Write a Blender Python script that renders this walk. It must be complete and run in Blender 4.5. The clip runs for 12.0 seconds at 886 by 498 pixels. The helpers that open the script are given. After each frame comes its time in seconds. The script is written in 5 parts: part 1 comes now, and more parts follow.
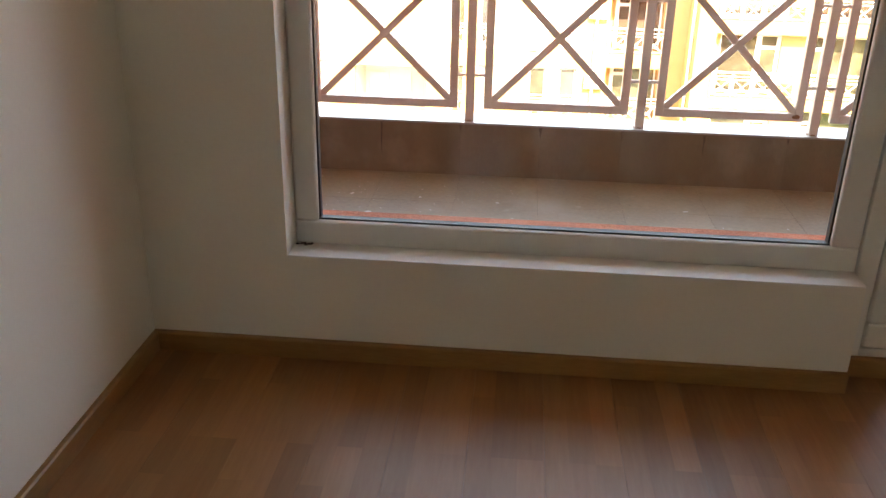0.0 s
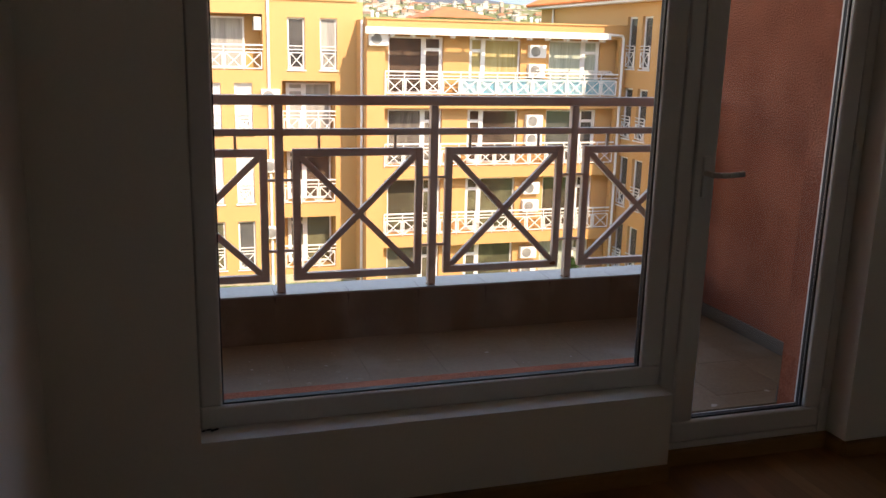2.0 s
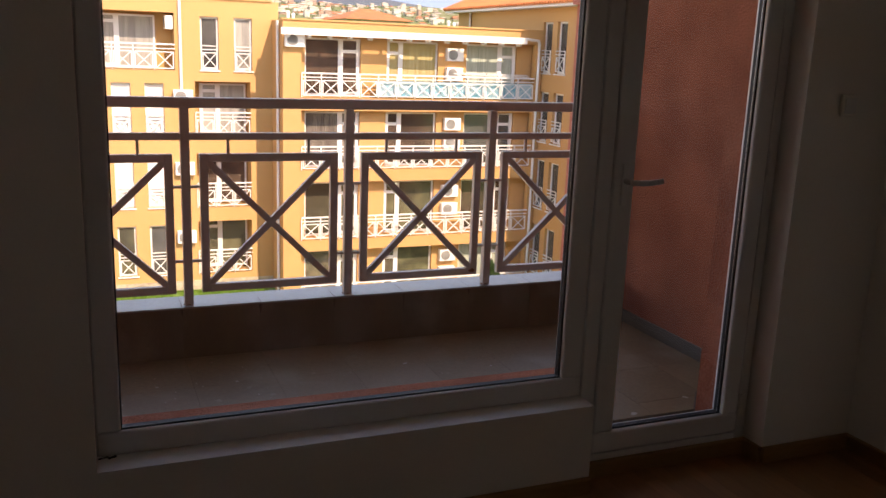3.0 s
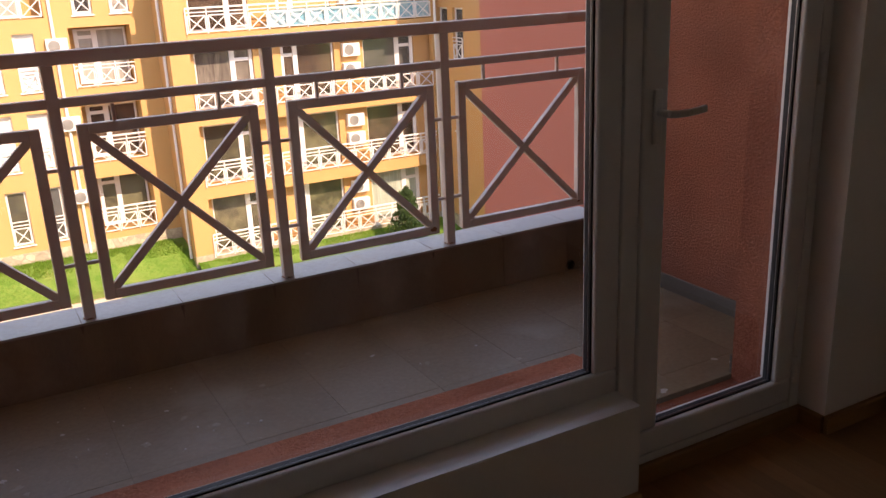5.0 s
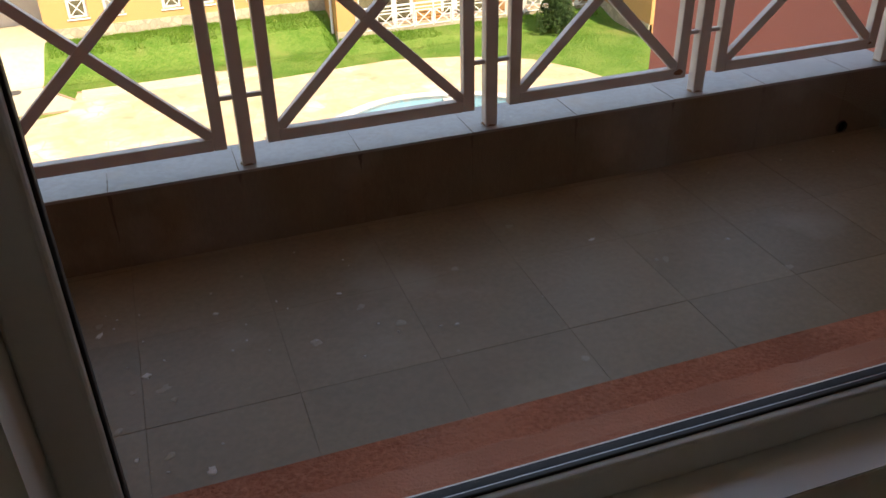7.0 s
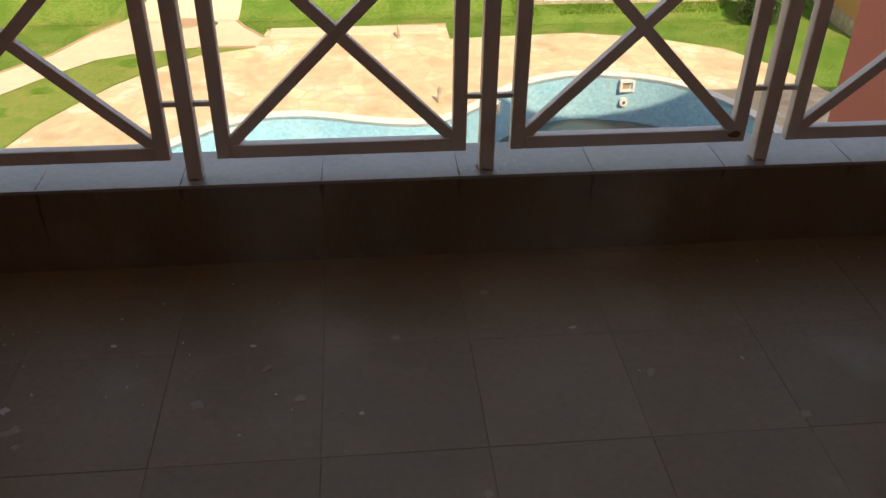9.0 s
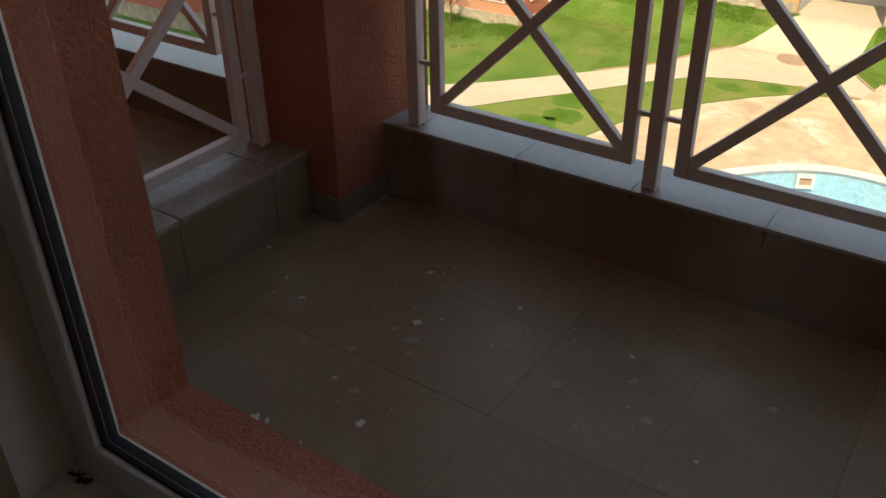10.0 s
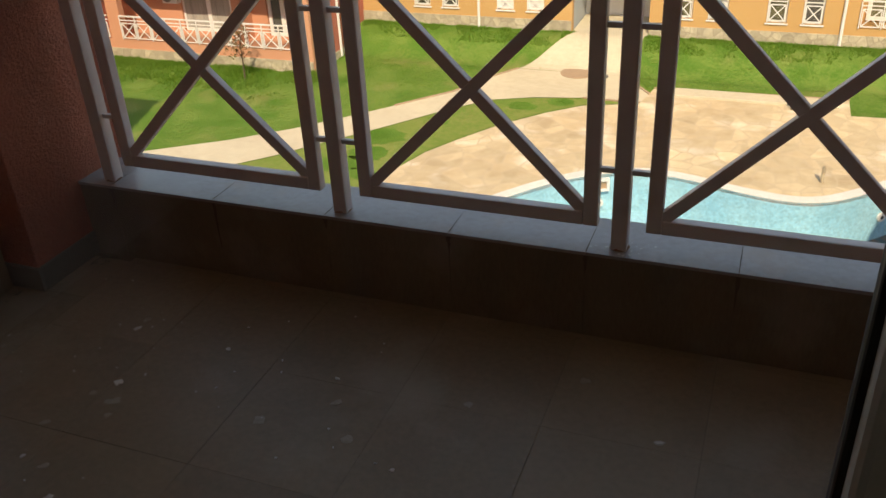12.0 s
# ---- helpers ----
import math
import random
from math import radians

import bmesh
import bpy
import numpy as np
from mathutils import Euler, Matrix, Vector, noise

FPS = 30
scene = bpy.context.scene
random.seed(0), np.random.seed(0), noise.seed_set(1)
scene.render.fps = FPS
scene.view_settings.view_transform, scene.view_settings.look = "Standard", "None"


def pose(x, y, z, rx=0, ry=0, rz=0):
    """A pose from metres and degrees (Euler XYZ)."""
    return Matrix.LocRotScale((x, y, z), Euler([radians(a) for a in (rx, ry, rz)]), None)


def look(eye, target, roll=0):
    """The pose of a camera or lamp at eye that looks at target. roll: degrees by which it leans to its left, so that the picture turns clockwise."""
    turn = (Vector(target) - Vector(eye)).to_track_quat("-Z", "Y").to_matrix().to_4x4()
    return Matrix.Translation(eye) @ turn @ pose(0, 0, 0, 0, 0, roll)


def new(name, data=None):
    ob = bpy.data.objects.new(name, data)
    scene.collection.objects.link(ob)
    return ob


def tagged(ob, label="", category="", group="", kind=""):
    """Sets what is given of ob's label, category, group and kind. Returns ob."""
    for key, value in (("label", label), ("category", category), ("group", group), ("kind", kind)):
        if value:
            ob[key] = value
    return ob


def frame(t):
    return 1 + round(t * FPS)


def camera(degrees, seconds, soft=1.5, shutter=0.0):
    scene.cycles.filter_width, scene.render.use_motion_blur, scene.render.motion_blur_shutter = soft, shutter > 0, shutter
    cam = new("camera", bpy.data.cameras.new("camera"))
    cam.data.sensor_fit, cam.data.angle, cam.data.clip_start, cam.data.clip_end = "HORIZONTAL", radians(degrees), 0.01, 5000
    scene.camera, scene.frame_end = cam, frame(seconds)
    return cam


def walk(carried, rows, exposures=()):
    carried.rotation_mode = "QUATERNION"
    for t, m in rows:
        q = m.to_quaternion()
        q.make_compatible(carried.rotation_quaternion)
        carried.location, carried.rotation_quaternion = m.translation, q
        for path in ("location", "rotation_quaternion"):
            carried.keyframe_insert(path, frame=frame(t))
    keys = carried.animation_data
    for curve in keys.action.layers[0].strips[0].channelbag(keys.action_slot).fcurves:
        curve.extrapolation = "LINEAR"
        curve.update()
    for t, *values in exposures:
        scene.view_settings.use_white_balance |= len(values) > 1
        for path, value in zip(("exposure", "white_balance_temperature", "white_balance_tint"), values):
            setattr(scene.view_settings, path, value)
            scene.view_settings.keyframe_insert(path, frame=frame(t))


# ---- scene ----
cam = camera(53.9, 12.0)
PATH = [
    (0, (0.474, -2.227, 1.274), (0.319, -0.395, 0.487), 1.2),
    (0.5, (0.179, -2.25, 1.287), (0.117, -0.373, 0.6), 0.2),
    (1, (-0.055, -2.397, 1.341), (0.311, -0.547, 0.676), 0.7),
    (1.5, (-0.158, -2.474, 1.401), (0.409, -0.643, 0.833), 0.7),
    (2, (-0.188, -2.5, 1.449), (0.384, -0.639, 0.993), 1.4),
    (2.5, (-0.188, -2.48, 1.465), (0.46, -0.642, 1.016), 2.0),
    (3, (-0.142, -2.396, 1.45), (0.605, -0.594, 1.005), 2.2),
    (3.2, (-0.102, -2.338, 1.448), (0.671, -0.543, 1.02), 2.0),
    (4.8, (-0.031, -1.691, 1.425), (0.923, -0.032, 0.842), -2.5),
    (5, (-0.012, -1.599, 1.416), (0.895, 0.074, 0.802), -2.5),
    (5.5, (0.081, -1.389, 1.398), (0.798, 0.334, 0.68), -1.0),
    (6, (0.058, -1.174, 1.355), (0.646, 0.539, 0.506), -0.8),
    (6.5, (0.033, -0.917, 1.376), (0.611, 0.736, 0.409), -1.3),
    (7, (0.048, -0.756, 1.364), (0.597, 0.857, 0.317), -1.3),
    (8.8, (0.647, -0.443, 1.368), (0.96, 1.198, 0.268), 1.3),
    (9, (0.689, -0.431, 1.369), (0.859, 1.222, 0.257), 0.8),
    (9.5, (0.845, -0.415, 1.354), (0.473, 1.221, 0.265), 1.4),
    (10, (0.972, -0.419, 1.371), (0.005, 0.973, 0.309), -0.8),
    (10.5, (1.024, -0.417, 1.372), (-0.144, 0.854, 0.362), -3.5),
    (11, (1.088, -0.394, 1.367), (0.067, 1.028, 0.401), -3.0),
    (11.5, (1.168, -0.345, 1.36), (0.376, 1.222, 0.401), -3.1),
    (12, (1.297, -0.275, 1.341), (0.643, 1.333, 0.347), -3.1),
]

EXPO = [(0.0, 4.12, 9800, 16), (0.6, 3.45, 9500, 12), (1.1, 3.08, 8400, 12), (1.6, 2.30, 8300, 16), (2.2, 1.69, 8900, 24), (2.6, 1.51, 9200, 28), (3.0, 1.68, 9000, 29), (4.7, 1.80, 9300, 31), (5.0, 1.84, 9300, 32), (5.5, 1.70, 9000, 28), (6.0, 1.70, 8900, 23), (6.5, 1.76, 8800, 19), (7.2, 1.94, 8900, 16),
        (9.0, 1.40, 9700, 17), (9.5, 1.34, 9400, 16), (10.0, 1.32, 9400, 13), (10.5, 2.17, 8500, 10), (11.1, 2.24, 8400, 10), (11.5, 1.66, 8300, 10), (12.0, 1.08, 9300, 13)]
walk(cam, [(t, look(eye, target, roll)) for t, eye, target, roll in PATH], EXPO)

# ---- world and sun ----
SUN_ELEV, SUN_AZ = 45.0, 18.0          # degrees; azimuth counted from straight behind the window wall towards +x
world = bpy.data.worlds.new("sky")
scene.world = world
world.use_nodes = True
wn = world.node_tree.nodes
sky = wn.new("ShaderNodeTexSky")
sky.sky_type = "NISHITA"
sky.sun_disc = False
sky.sun_elevation = radians(SUN_ELEV)
sky.sun_rotation = radians(180 - SUN_AZ)
sky.dust_density, sky.ozone_density = 0.4, 1.5
world.node_tree.links.new(sky.outputs[0], wn["Background"].inputs[0])
wn["Background"].inputs[1].default_value = 0.15
sun_data = bpy.data.lights.new("sun", "SUN")
sun_data.energy, sun_data.angle, sun_data.color = 2.2, radians(0.5), (1.0, 0.94, 0.85)
sun = new("sun", sun_data)
sa, se = radians(SUN_AZ), radians(SUN_ELEV)
to_sun = Vector((math.sin(sa) * math.cos(se), -math.cos(sa) * math.cos(se), math.sin(se)))
sun.matrix_world = look(to_sun * 60, (0, 0, 0))


# ---- materials ----
def surface(name, col, col2=None, rough=0.6, metal=0.0, big=1.5, fine=40.0, var=0.25, bump=0.1, dist=0.004,
            piece=0.0, stretch=(1, 1, 1), spec=0.5, stain=None, stain_amt=0.0, stain_scale=3.0, coat=0.0):
    """Two-scale noise colour, fine relief and a shift from piece to piece."""
    m = bpy.data.materials.new(name)
    m.use_nodes = True
    nt = m.node_tree
    N, L = nt.nodes, nt.links
    b = N["Principled BSDF"]
    col2 = col2 or tuple(c * 0.72 for c in col)
    geo = N.new("ShaderNodeNewGeometry")
    mp = N.new("ShaderNodeMapping")
    mp.inputs["Scale"].default_value = stretch
    L.new(geo.outputs["Position"], mp.inputs[0])
    n1 = N.new("ShaderNodeTexNoise")
    n1.inputs["Scale"].default_value, n1.inputs["Detail"].default_value = big, 4
    n2 = N.new("ShaderNodeTexNoise")
    n2.inputs["Scale"].default_value, n2.inputs["Detail"].default_value = fine, 5
    n2.inputs["Roughness"].default_value = 0.6
    vec = mp.outputs[0]
    if piece:
        info = N.new("ShaderNodeObjectInfo")
        off = N.new("ShaderNodeVectorMath")
        off.operation = "SCALE"
        off.inputs[0].default_value = (13.0, 7.0, 3.0)
        L.new(info.outputs["Random"], off.inputs["Scale"])
        add = N.new("ShaderNodeVectorMath")
        L.new(vec, add.inputs[0])
        L.new(off.outputs[0], add.inputs[1])
        vec = add.outputs[0]
    L.new(vec, n1.inputs[0])
    L.new(vec, n2.inputs[0])
    mix = N.new("ShaderNodeMix")
    mix.data_type = "RGBA"
    mix.inputs["A"].default_value, mix.inputs["B"].default_value = (*col, 1), (*col2, 1)
    avg = N.new("ShaderNodeMath")
    avg.operation = "ADD"
    L.new(n1.outputs[0], avg.inputs[0])
    L.new(n2.outputs[0], avg.inputs[1])
    rng = N.new("ShaderNodeMapRange")
    rng.inputs[1].default_value, rng.inputs[2].default_value = 0.7, 1.3
    rng.inputs[3].default_value, rng.inputs[4].default_value = 0.5 - var * 2, 0.5 + var * 2
    L.new(avg.outputs[0], rng.inputs[0])
    fac = rng.outputs[0]
    if piece:
        pm = N.new("ShaderNodeMath")
        pm.operation = "MULTIPLY_ADD"
        pm.inputs[1].default_value = piece * 2
        L.new(info.outputs["Random"], pm.inputs[0])
        sh = N.new("ShaderNodeMath")
        sh.operation = "SUBTRACT"
        sh.inputs[1].default_value = piece
        L.new(fac, sh.inputs[0])
        L.new(sh.outputs[0], pm.inputs[2])
        fac = pm.outputs[0]
    L.new(fac, mix.inputs["Factor"])
    out = mix.outputs["Result"]
    if stain:
        n3 = N.new("ShaderNodeTexNoise")
        n3.inputs["Scale"].default_value, n3.inputs["Detail"].default_value = stain_scale, 6
        L.new(geo.outputs["Position"], n3.inputs[0])
        r3 = N.new("ShaderNodeMapRange")
        r3.inputs[1].default_value, r3.inputs[2].default_value = 0.55, 0.72
        r3.inputs[4].default_value = stain_amt
        L.new(n3.outputs[0], r3.inputs[0])
        m3 = N.new("ShaderNodeMix")
        m3.data_type = "RGBA"
        m3.inputs["B"].default_value = (*stain, 1)
        L.new(r3.outputs[0], m3.inputs["Factor"])
        L.new(out, m3.inputs["A"])
        out = m3.outputs["Result"]
    L.new(out, b.inputs["Base Color"])
    rr = N.new("ShaderNodeMapRange")
    rr.inputs[3].default_value, rr.inputs[4].default_value = max(rough - 0.08, 0.02), min(rough + 0.1, 1)
    L.new(n2.outputs[0], rr.inputs[0])
    L.new(rr.outputs[0], b.inputs["Roughness"])
    b.inputs["Metallic"].default_value = metal
    b.inputs["Specular IOR Level"].default_value = spec
    b.inputs["Coat Weight"].default_value = coat
    if bump:
        bp = N.new("ShaderNodeBump")
        bp.inputs["Strength"].default_value, bp.inputs["Distance"].default_value = bump, dist
        L.new(n2.outputs[0], bp.inputs["Height"])
        L.new(bp.outputs[0], b.inputs["Normal"])
    return m


def cells(m, scale, joint, amount):
    """Adds irregular stones with their own tone and sunk joints to a material."""
    N, L = m.node_tree.nodes, m.node_tree.links
    b = N["Principled BSDF"]
    src = b.inputs["Base Color"].links[0].from_socket
    geo = N.new("ShaderNodeNewGeometry")
    v1, v2 = N.new("ShaderNodeTexVoronoi"), N.new("ShaderNodeTexVoronoi")
    v2.feature = "DISTANCE_TO_EDGE"
    for v in (v1, v2):
        v.inputs["Scale"].default_value = scale
        L.new(geo.outputs["Position"], v.inputs["Vector"])
    bw = N.new("ShaderNodeSeparateColor")
    L.new(v1.outputs["Color"], bw.inputs[0])
    r = N.new("ShaderNodeMapRange")
    r.inputs[3].default_value, r.inputs[4].default_value = 1 - amount, 1 + amount
    L.new(bw.outputs[0], r.inputs[0])
    k = N.new("ShaderNodeVectorMath")
    k.operation = "SCALE"
    L.new(src, k.inputs[0])
    L.new(r.outputs[0], k.inputs["Scale"])
    e = N.new("ShaderNodeMapRange")
    e.inputs[1].default_value, e.inputs[2].default_value = 0.0, 0.06
    L.new(v2.outputs["Distance"], e.inputs[0])
    mx = N.new("ShaderNodeMix")
    mx.data_type = "RGBA"
    mx.inputs["A"].default_value = (*joint, 1)
    L.new(e.outputs[0], mx.inputs["Factor"])
    L.new(k.outputs[0], mx.inputs["B"])
    L.new(mx.outputs["Result"], b.inputs["Base Color"])
    return m


def strips(m, width, length, low, high):
    """Narrow printed strips of differing tone along y, as on three-strip laminate."""
    N, L = m.node_tree.nodes, m.node_tree.links
    b = N["Principled BSDF"]
    src = b.inputs["Base Color"].links[0].from_socket
    geo, sep, com, br = (N.new("ShaderNode" + k) for k in ("NewGeometry", "SeparateXYZ", "CombineXYZ", "TexBrick"))
    L.new(geo.outputs["Position"], sep.inputs[0])
    L.new(sep.outputs["Y"], com.inputs["X"])
    L.new(sep.outputs["X"], com.inputs["Y"])
    L.new(com.outputs[0], br.inputs["Vector"])
    br.offset, br.offset_frequency = 0.37, 3
    for k, v in (("Scale", 1.0), ("Mortar Size", 0.0), ("Brick Width", length), ("Row Height", width), ("Color1", (low, low, low, 1)), ("Color2", (high, high, high, 1))):
        br.inputs[k].default_value = v
    mul = N.new("ShaderNodeVectorMath")
    mul.operation = "MULTIPLY"
    L.new(src, mul.inputs[0])
    L.new(br.outputs["Color"], mul.inputs[1])
    L.new(mul.outputs[0], b.inputs["Base Color"])
    return m


def leafy(m, col):
    """Lets light through thin leaves."""
    N, L = m.node_tree.nodes, m.node_tree.links
    t, mx = N.new("ShaderNodeBsdfTranslucent"), N.new("ShaderNodeMixShader")
    t.inputs[0].default_value = (*col, 1)
    mx.inputs[0].default_value = 0.5
    L.new(N["Principled BSDF"].outputs[0], mx.inputs[1])
    L.new(t.outputs[0], mx.inputs[2])
    L.new(mx.outputs[0], N["Material Output"].inputs[0])
    return m


def glass_material(name, tint=(1, 1, 1), gloss=1.0):
    m = bpy.data.materials.new(name)
    m.use_nodes = True
    N, L = m.node_tree.nodes, m.node_tree.links
    N.remove(N["Principled BSDF"])
    tr, gl, fr, mx = (N.new("ShaderNode" + k) for k in ("BsdfTransparent", "BsdfGlossy", "Fresnel", "MixShader"))
    tr.inputs[0].default_value = (*tint, 1)
    gl.inputs["Roughness"].default_value = 0.01
    fr.inputs["IOR"].default_value = 1.45
    mu = N.new("ShaderNodeMath")
    mu.operation = "MULTIPLY"
    mu.inputs[1].default_value = gloss
    L.new(fr.outputs[0], mu.inputs[0])
    L.new(mu.outputs[0], mx.inputs[0])
    L.new(tr.outputs[0], mx.inputs[1])
    L.new(gl.outputs[0], mx.inputs[2])
    # thin film of dust and dried drips
    geo, mp, ns, rg_, df, m2 = (N.new("ShaderNode" + k) for k in ("NewGeometry", "Mapping", "TexNoise", "MapRange", "BsdfTranslucent", "MixShader"))
    mp.inputs["Scale"].default_value = (5.0, 1.0, 1.3)
    ns.inputs["Scale"].default_value, ns.inputs["Detail"].default_value = 1.1, 5
    rg_.inputs[1].default_value, rg_.inputs[2].default_value, rg_.inputs[4].default_value = 0.5, 0.8, 0.032
    df.inputs[0].default_value = (0.8, 0.78, 0.74, 1)
    L.new(geo.outputs["Position"], mp.inputs[0])
    L.new(mp.outputs[0], ns.inputs[0])
    L.new(ns.outputs[0], rg_.inputs[0])
    L.new(rg_.outputs[0], m2.inputs[0])
    L.new(mx.outputs[0], m2.inputs[1])
    L.new(df.outputs[0], m2.inputs[2])
    # wiped smears
    mp2, ns2, rg2, m3, df2 = (N.new("ShaderNode" + k) for k in ("Mapping", "TexNoise", "MapRange", "MixShader", "BsdfTranslucent"))
    mp2.inputs["Rotation"].default_value, mp2.inputs["Scale"].default_value = (0, 0.45, 0), (30.0, 1.0, 3.2)
    ns2.inputs["Scale"].default_value, ns2.inputs["Detail"].default_value = 1.0, 3
    rg2.inputs[1].default_value, rg2.inputs[2].default_value, rg2.inputs[4].default_value = 0.60, 0.78, 0.008
    df2.inputs[0].default_value = (0.85, 0.84, 0.82, 1)
    L.new(geo.outputs["Position"], mp2.inputs[0])
    L.new(mp2.outputs[0], ns2.inputs[0])
    L.new(ns2.outputs[0], rg2.inputs[0])
    L.new(rg2.outputs[0], m3.inputs[0])
    L.new(m2.outputs[0], m3.inputs[1])
    L.new(df2.outputs[0], m3.inputs[2])
    L.new(m3.outputs[0], N["Material Output"].inputs[0])
    return m


M_WALL = surface("white_wall_paint", (0.80, 0.77, 0.71), (0.74, 0.71, 0.65), 0.85, fine=90, big=1.2, var=0.12, bump=0.15, dist=0.002)
M_CEIL = surface("ceiling_paint", (0.78, 0.77, 0.74), (0.72, 0.71, 0.68), 0.9, fine=80, var=0.1)
M_PLANK = surface("laminate_oak", (0.34, 0.158, 0.058), (0.25, 0.105, 0.037), 0.44, big=2.0, fine=14, var=0.16, bump=0.02, dist=0.001, piece=0.15, stretch=(6, 0.5, 1), coat=0.0)
M_SKIRT = surface("laminate_skirting", (0.35, 0.18, 0.062), (0.26, 0.13, 0.043), 0.4, big=4, fine=30, var=0.25, bump=0.03, stretch=(1, 1, 8))
M_PVC = surface("white_pvc", (0.75, 0.74, 0.72), (0.68, 0.67, 0.65), 0.35, big=2, fine=60, var=0.1, bump=0.02)
M_GASKET = surface("black_rubber_gasket", (0.02, 0.02, 0.022), (0.012, 0.012, 0.013), 0.45, bump=0.05)
M_HIGHLIGHT = surface("highlight_metal", (0.55, 0.56, 0.58), (0.45, 0.46, 0.48), 0.35, metal=0.9, bump=0.02)
M_SPACER = surface("dark_spacer", (0.03, 0.033, 0.04), (0.02, 0.022, 0.026), 0.65, fine=60, bump=0.02)
M_HANDLE = surface("grey_handle", (0.62, 0.61, 0.59), (0.54, 0.53, 0.51), 0.4, metal=0.0, bump=0.02)
M_GLASS = glass_material("window_glass", (0.97, 0.985, 0.975))
M_SMOOTH = surface("smoothed_salmon_render", (0.47, 0.175, 0.112), (0.36, 0.125, 0.078), 0.92, big=4, fine=130, var=0.5, bump=0.8, dist=0.007, spec=0.3, stain=(0.40, 0.22, 0.16), stain_amt=0.4, stain_scale=6)
M_SILL = surface("gloss_sill_paint", (0.80, 0.79, 0.77), (0.74, 0.73, 0.71), 0.2, big=3, fine=50, var=0.12, bump=0.02, spec=0.6, stain=(0.6, 0.56, 0.5), stain_amt=0.25, stain_scale=9)
M_STUCCO = surface("salmon_stucco", (0.48, 0.165, 0.10), (0.33, 0.105, 0.062), 0.95, big=3.0, fine=100, var=0.5, bump=1.0, dist=0.014, spec=0.25)
# the pale blotches paint dust and also the sky's sheen on the tiles
M_TILE = surface("balcony_tile", (0.245, 0.180, 0.108), (0.182, 0.132, 0.078), 0.42, big=3, fine=60, var=0.25, bump=0.06, dist=0.001, piece=0.15, stain=(0.33, 0.29, 0.225), stain_amt=0.6, stain_scale=2.6)
M_GROUT = surface("dark_grout", (0.19, 0.142, 0.09), (0.14, 0.105, 0.066), 0.9, fine=80, bump=0.3)
M_UPSTAND = surface("brown_upstand_tile", (0.19, 0.134, 0.08), (0.135, 0.093, 0.054), 0.58, big=3, fine=70, var=0.25, bump=0.08, dist=0.001, piece=0.1, stain=(0.34, 0.29, 0.25), stain_amt=0.35, stain_scale=4, stretch=(2.5, 1, 0.6))
M_COPING = surface("pale_coping_tile", (0.34, 0.32, 0.308), (0.25, 0.233, 0.222), 0.33, big=4, fine=60, var=0.28, bump=0.05, piece=0.12, stain=(0.36, 0.26, 0.17), stain_amt=0.45, stain_scale=7)
M_DUSTYCOPE = surface("dusty_coping_tile", (0.25, 0.205, 0.165), (0.18, 0.145, 0.11), 0.26, big=4, fine=60, var=0.35, bump=0.08, piece=0.1, stain=(0.15, 0.11, 0.07), stain_amt=0.75, stain_scale=5)
M_GREYSKIRT = surface("grey_skirting_tile", (0.165, 0.155, 0.132), (0.11, 0.10, 0.082), 0.5, fine=60, bump=0.08)
M_RAIL = surface("cream_rail_paint", (0.68, 0.62, 0.585), (0.58, 0.52, 0.49), 0.42, big=5, fine=90, var=0.15, bump=0.08, dist=0.001, stain=(0.30, 0.16, 0.08), stain_amt=0.25, stain_scale=9)
M_RUST = surface("rust", (0.34, 0.21, 0.13), (0.20, 0.10, 0.055), 0.9, fine=120, bump=0.4)
M_RUST2 = surface("deep_rust", (0.30, 0.125, 0.05), (0.17, 0.075, 0.035), 0.9, fine=150, bump=0.4)
M_SMUDGE = surface("faint_dried_splash", (0.36, 0.315, 0.25), (0.26, 0.22, 0.16), 0.8, fine=120, bump=0.2)
M_SPOT = surface("dried_paint_spot", (0.62, 0.59, 0.55), (0.45, 0.42, 0.38), 0.8, fine=150, bump=0.3)
M_DRIP = surface("brown_drip", (0.085, 0.055, 0.036), (0.12, 0.08, 0.055), 0.85, fine=90, bump=0.1)
M_DIRT_HOLE = surface("dark_dirt_and_hole", (0.035, 0.028, 0.022), (0.02, 0.016, 0.012), 0.95, fine=200, bump=0.5)
M_LITTER = surface("brown_litter", (0.075, 0.06, 0.042), (0.04, 0.032, 0.022), 0.95, fine=200, bump=0.5)
M_ORANGE = surface("orange_render", (0.57, 0.325, 0.135), (0.51, 0.275, 0.108), 0.9, big=0.35, fine=25, var=0.2, bump=0.3, dist=0.01)
M_YELLOW = surface("yellow_render", (0.555, 0.335, 0.142), (0.50, 0.295, 0.12), 0.9, big=0.35, fine=25, var=0.2, bump=0.3, dist=0.01)
M_PEACH = surface("peach_render", (0.60, 0.30, 0.19), (0.54, 0.26, 0.16), 0.9, big=0.35, fine=25, var=0.25, bump=0.3, dist=0.01)
M_PINK = surface("far_salmon_render", (0.50, 0.165, 0.115), (0.45, 0.14, 0.095), 0.92, big=0.5, fine=30, var=0.2, bump=0.4, dist=0.01)
M_WHITE = surface("white_metal_paint", (0.78, 0.77, 0.75), (0.68, 0.67, 0.65), 0.5, fine=30, var=0.15, bump=0)
M_PLINTH = surface("rubble_plinth", (0.50, 0.44, 0.32), (0.38, 0.33, 0.24), 0.95, big=2.5, fine=9, var=0.4, bump=0.8, dist=0.05)
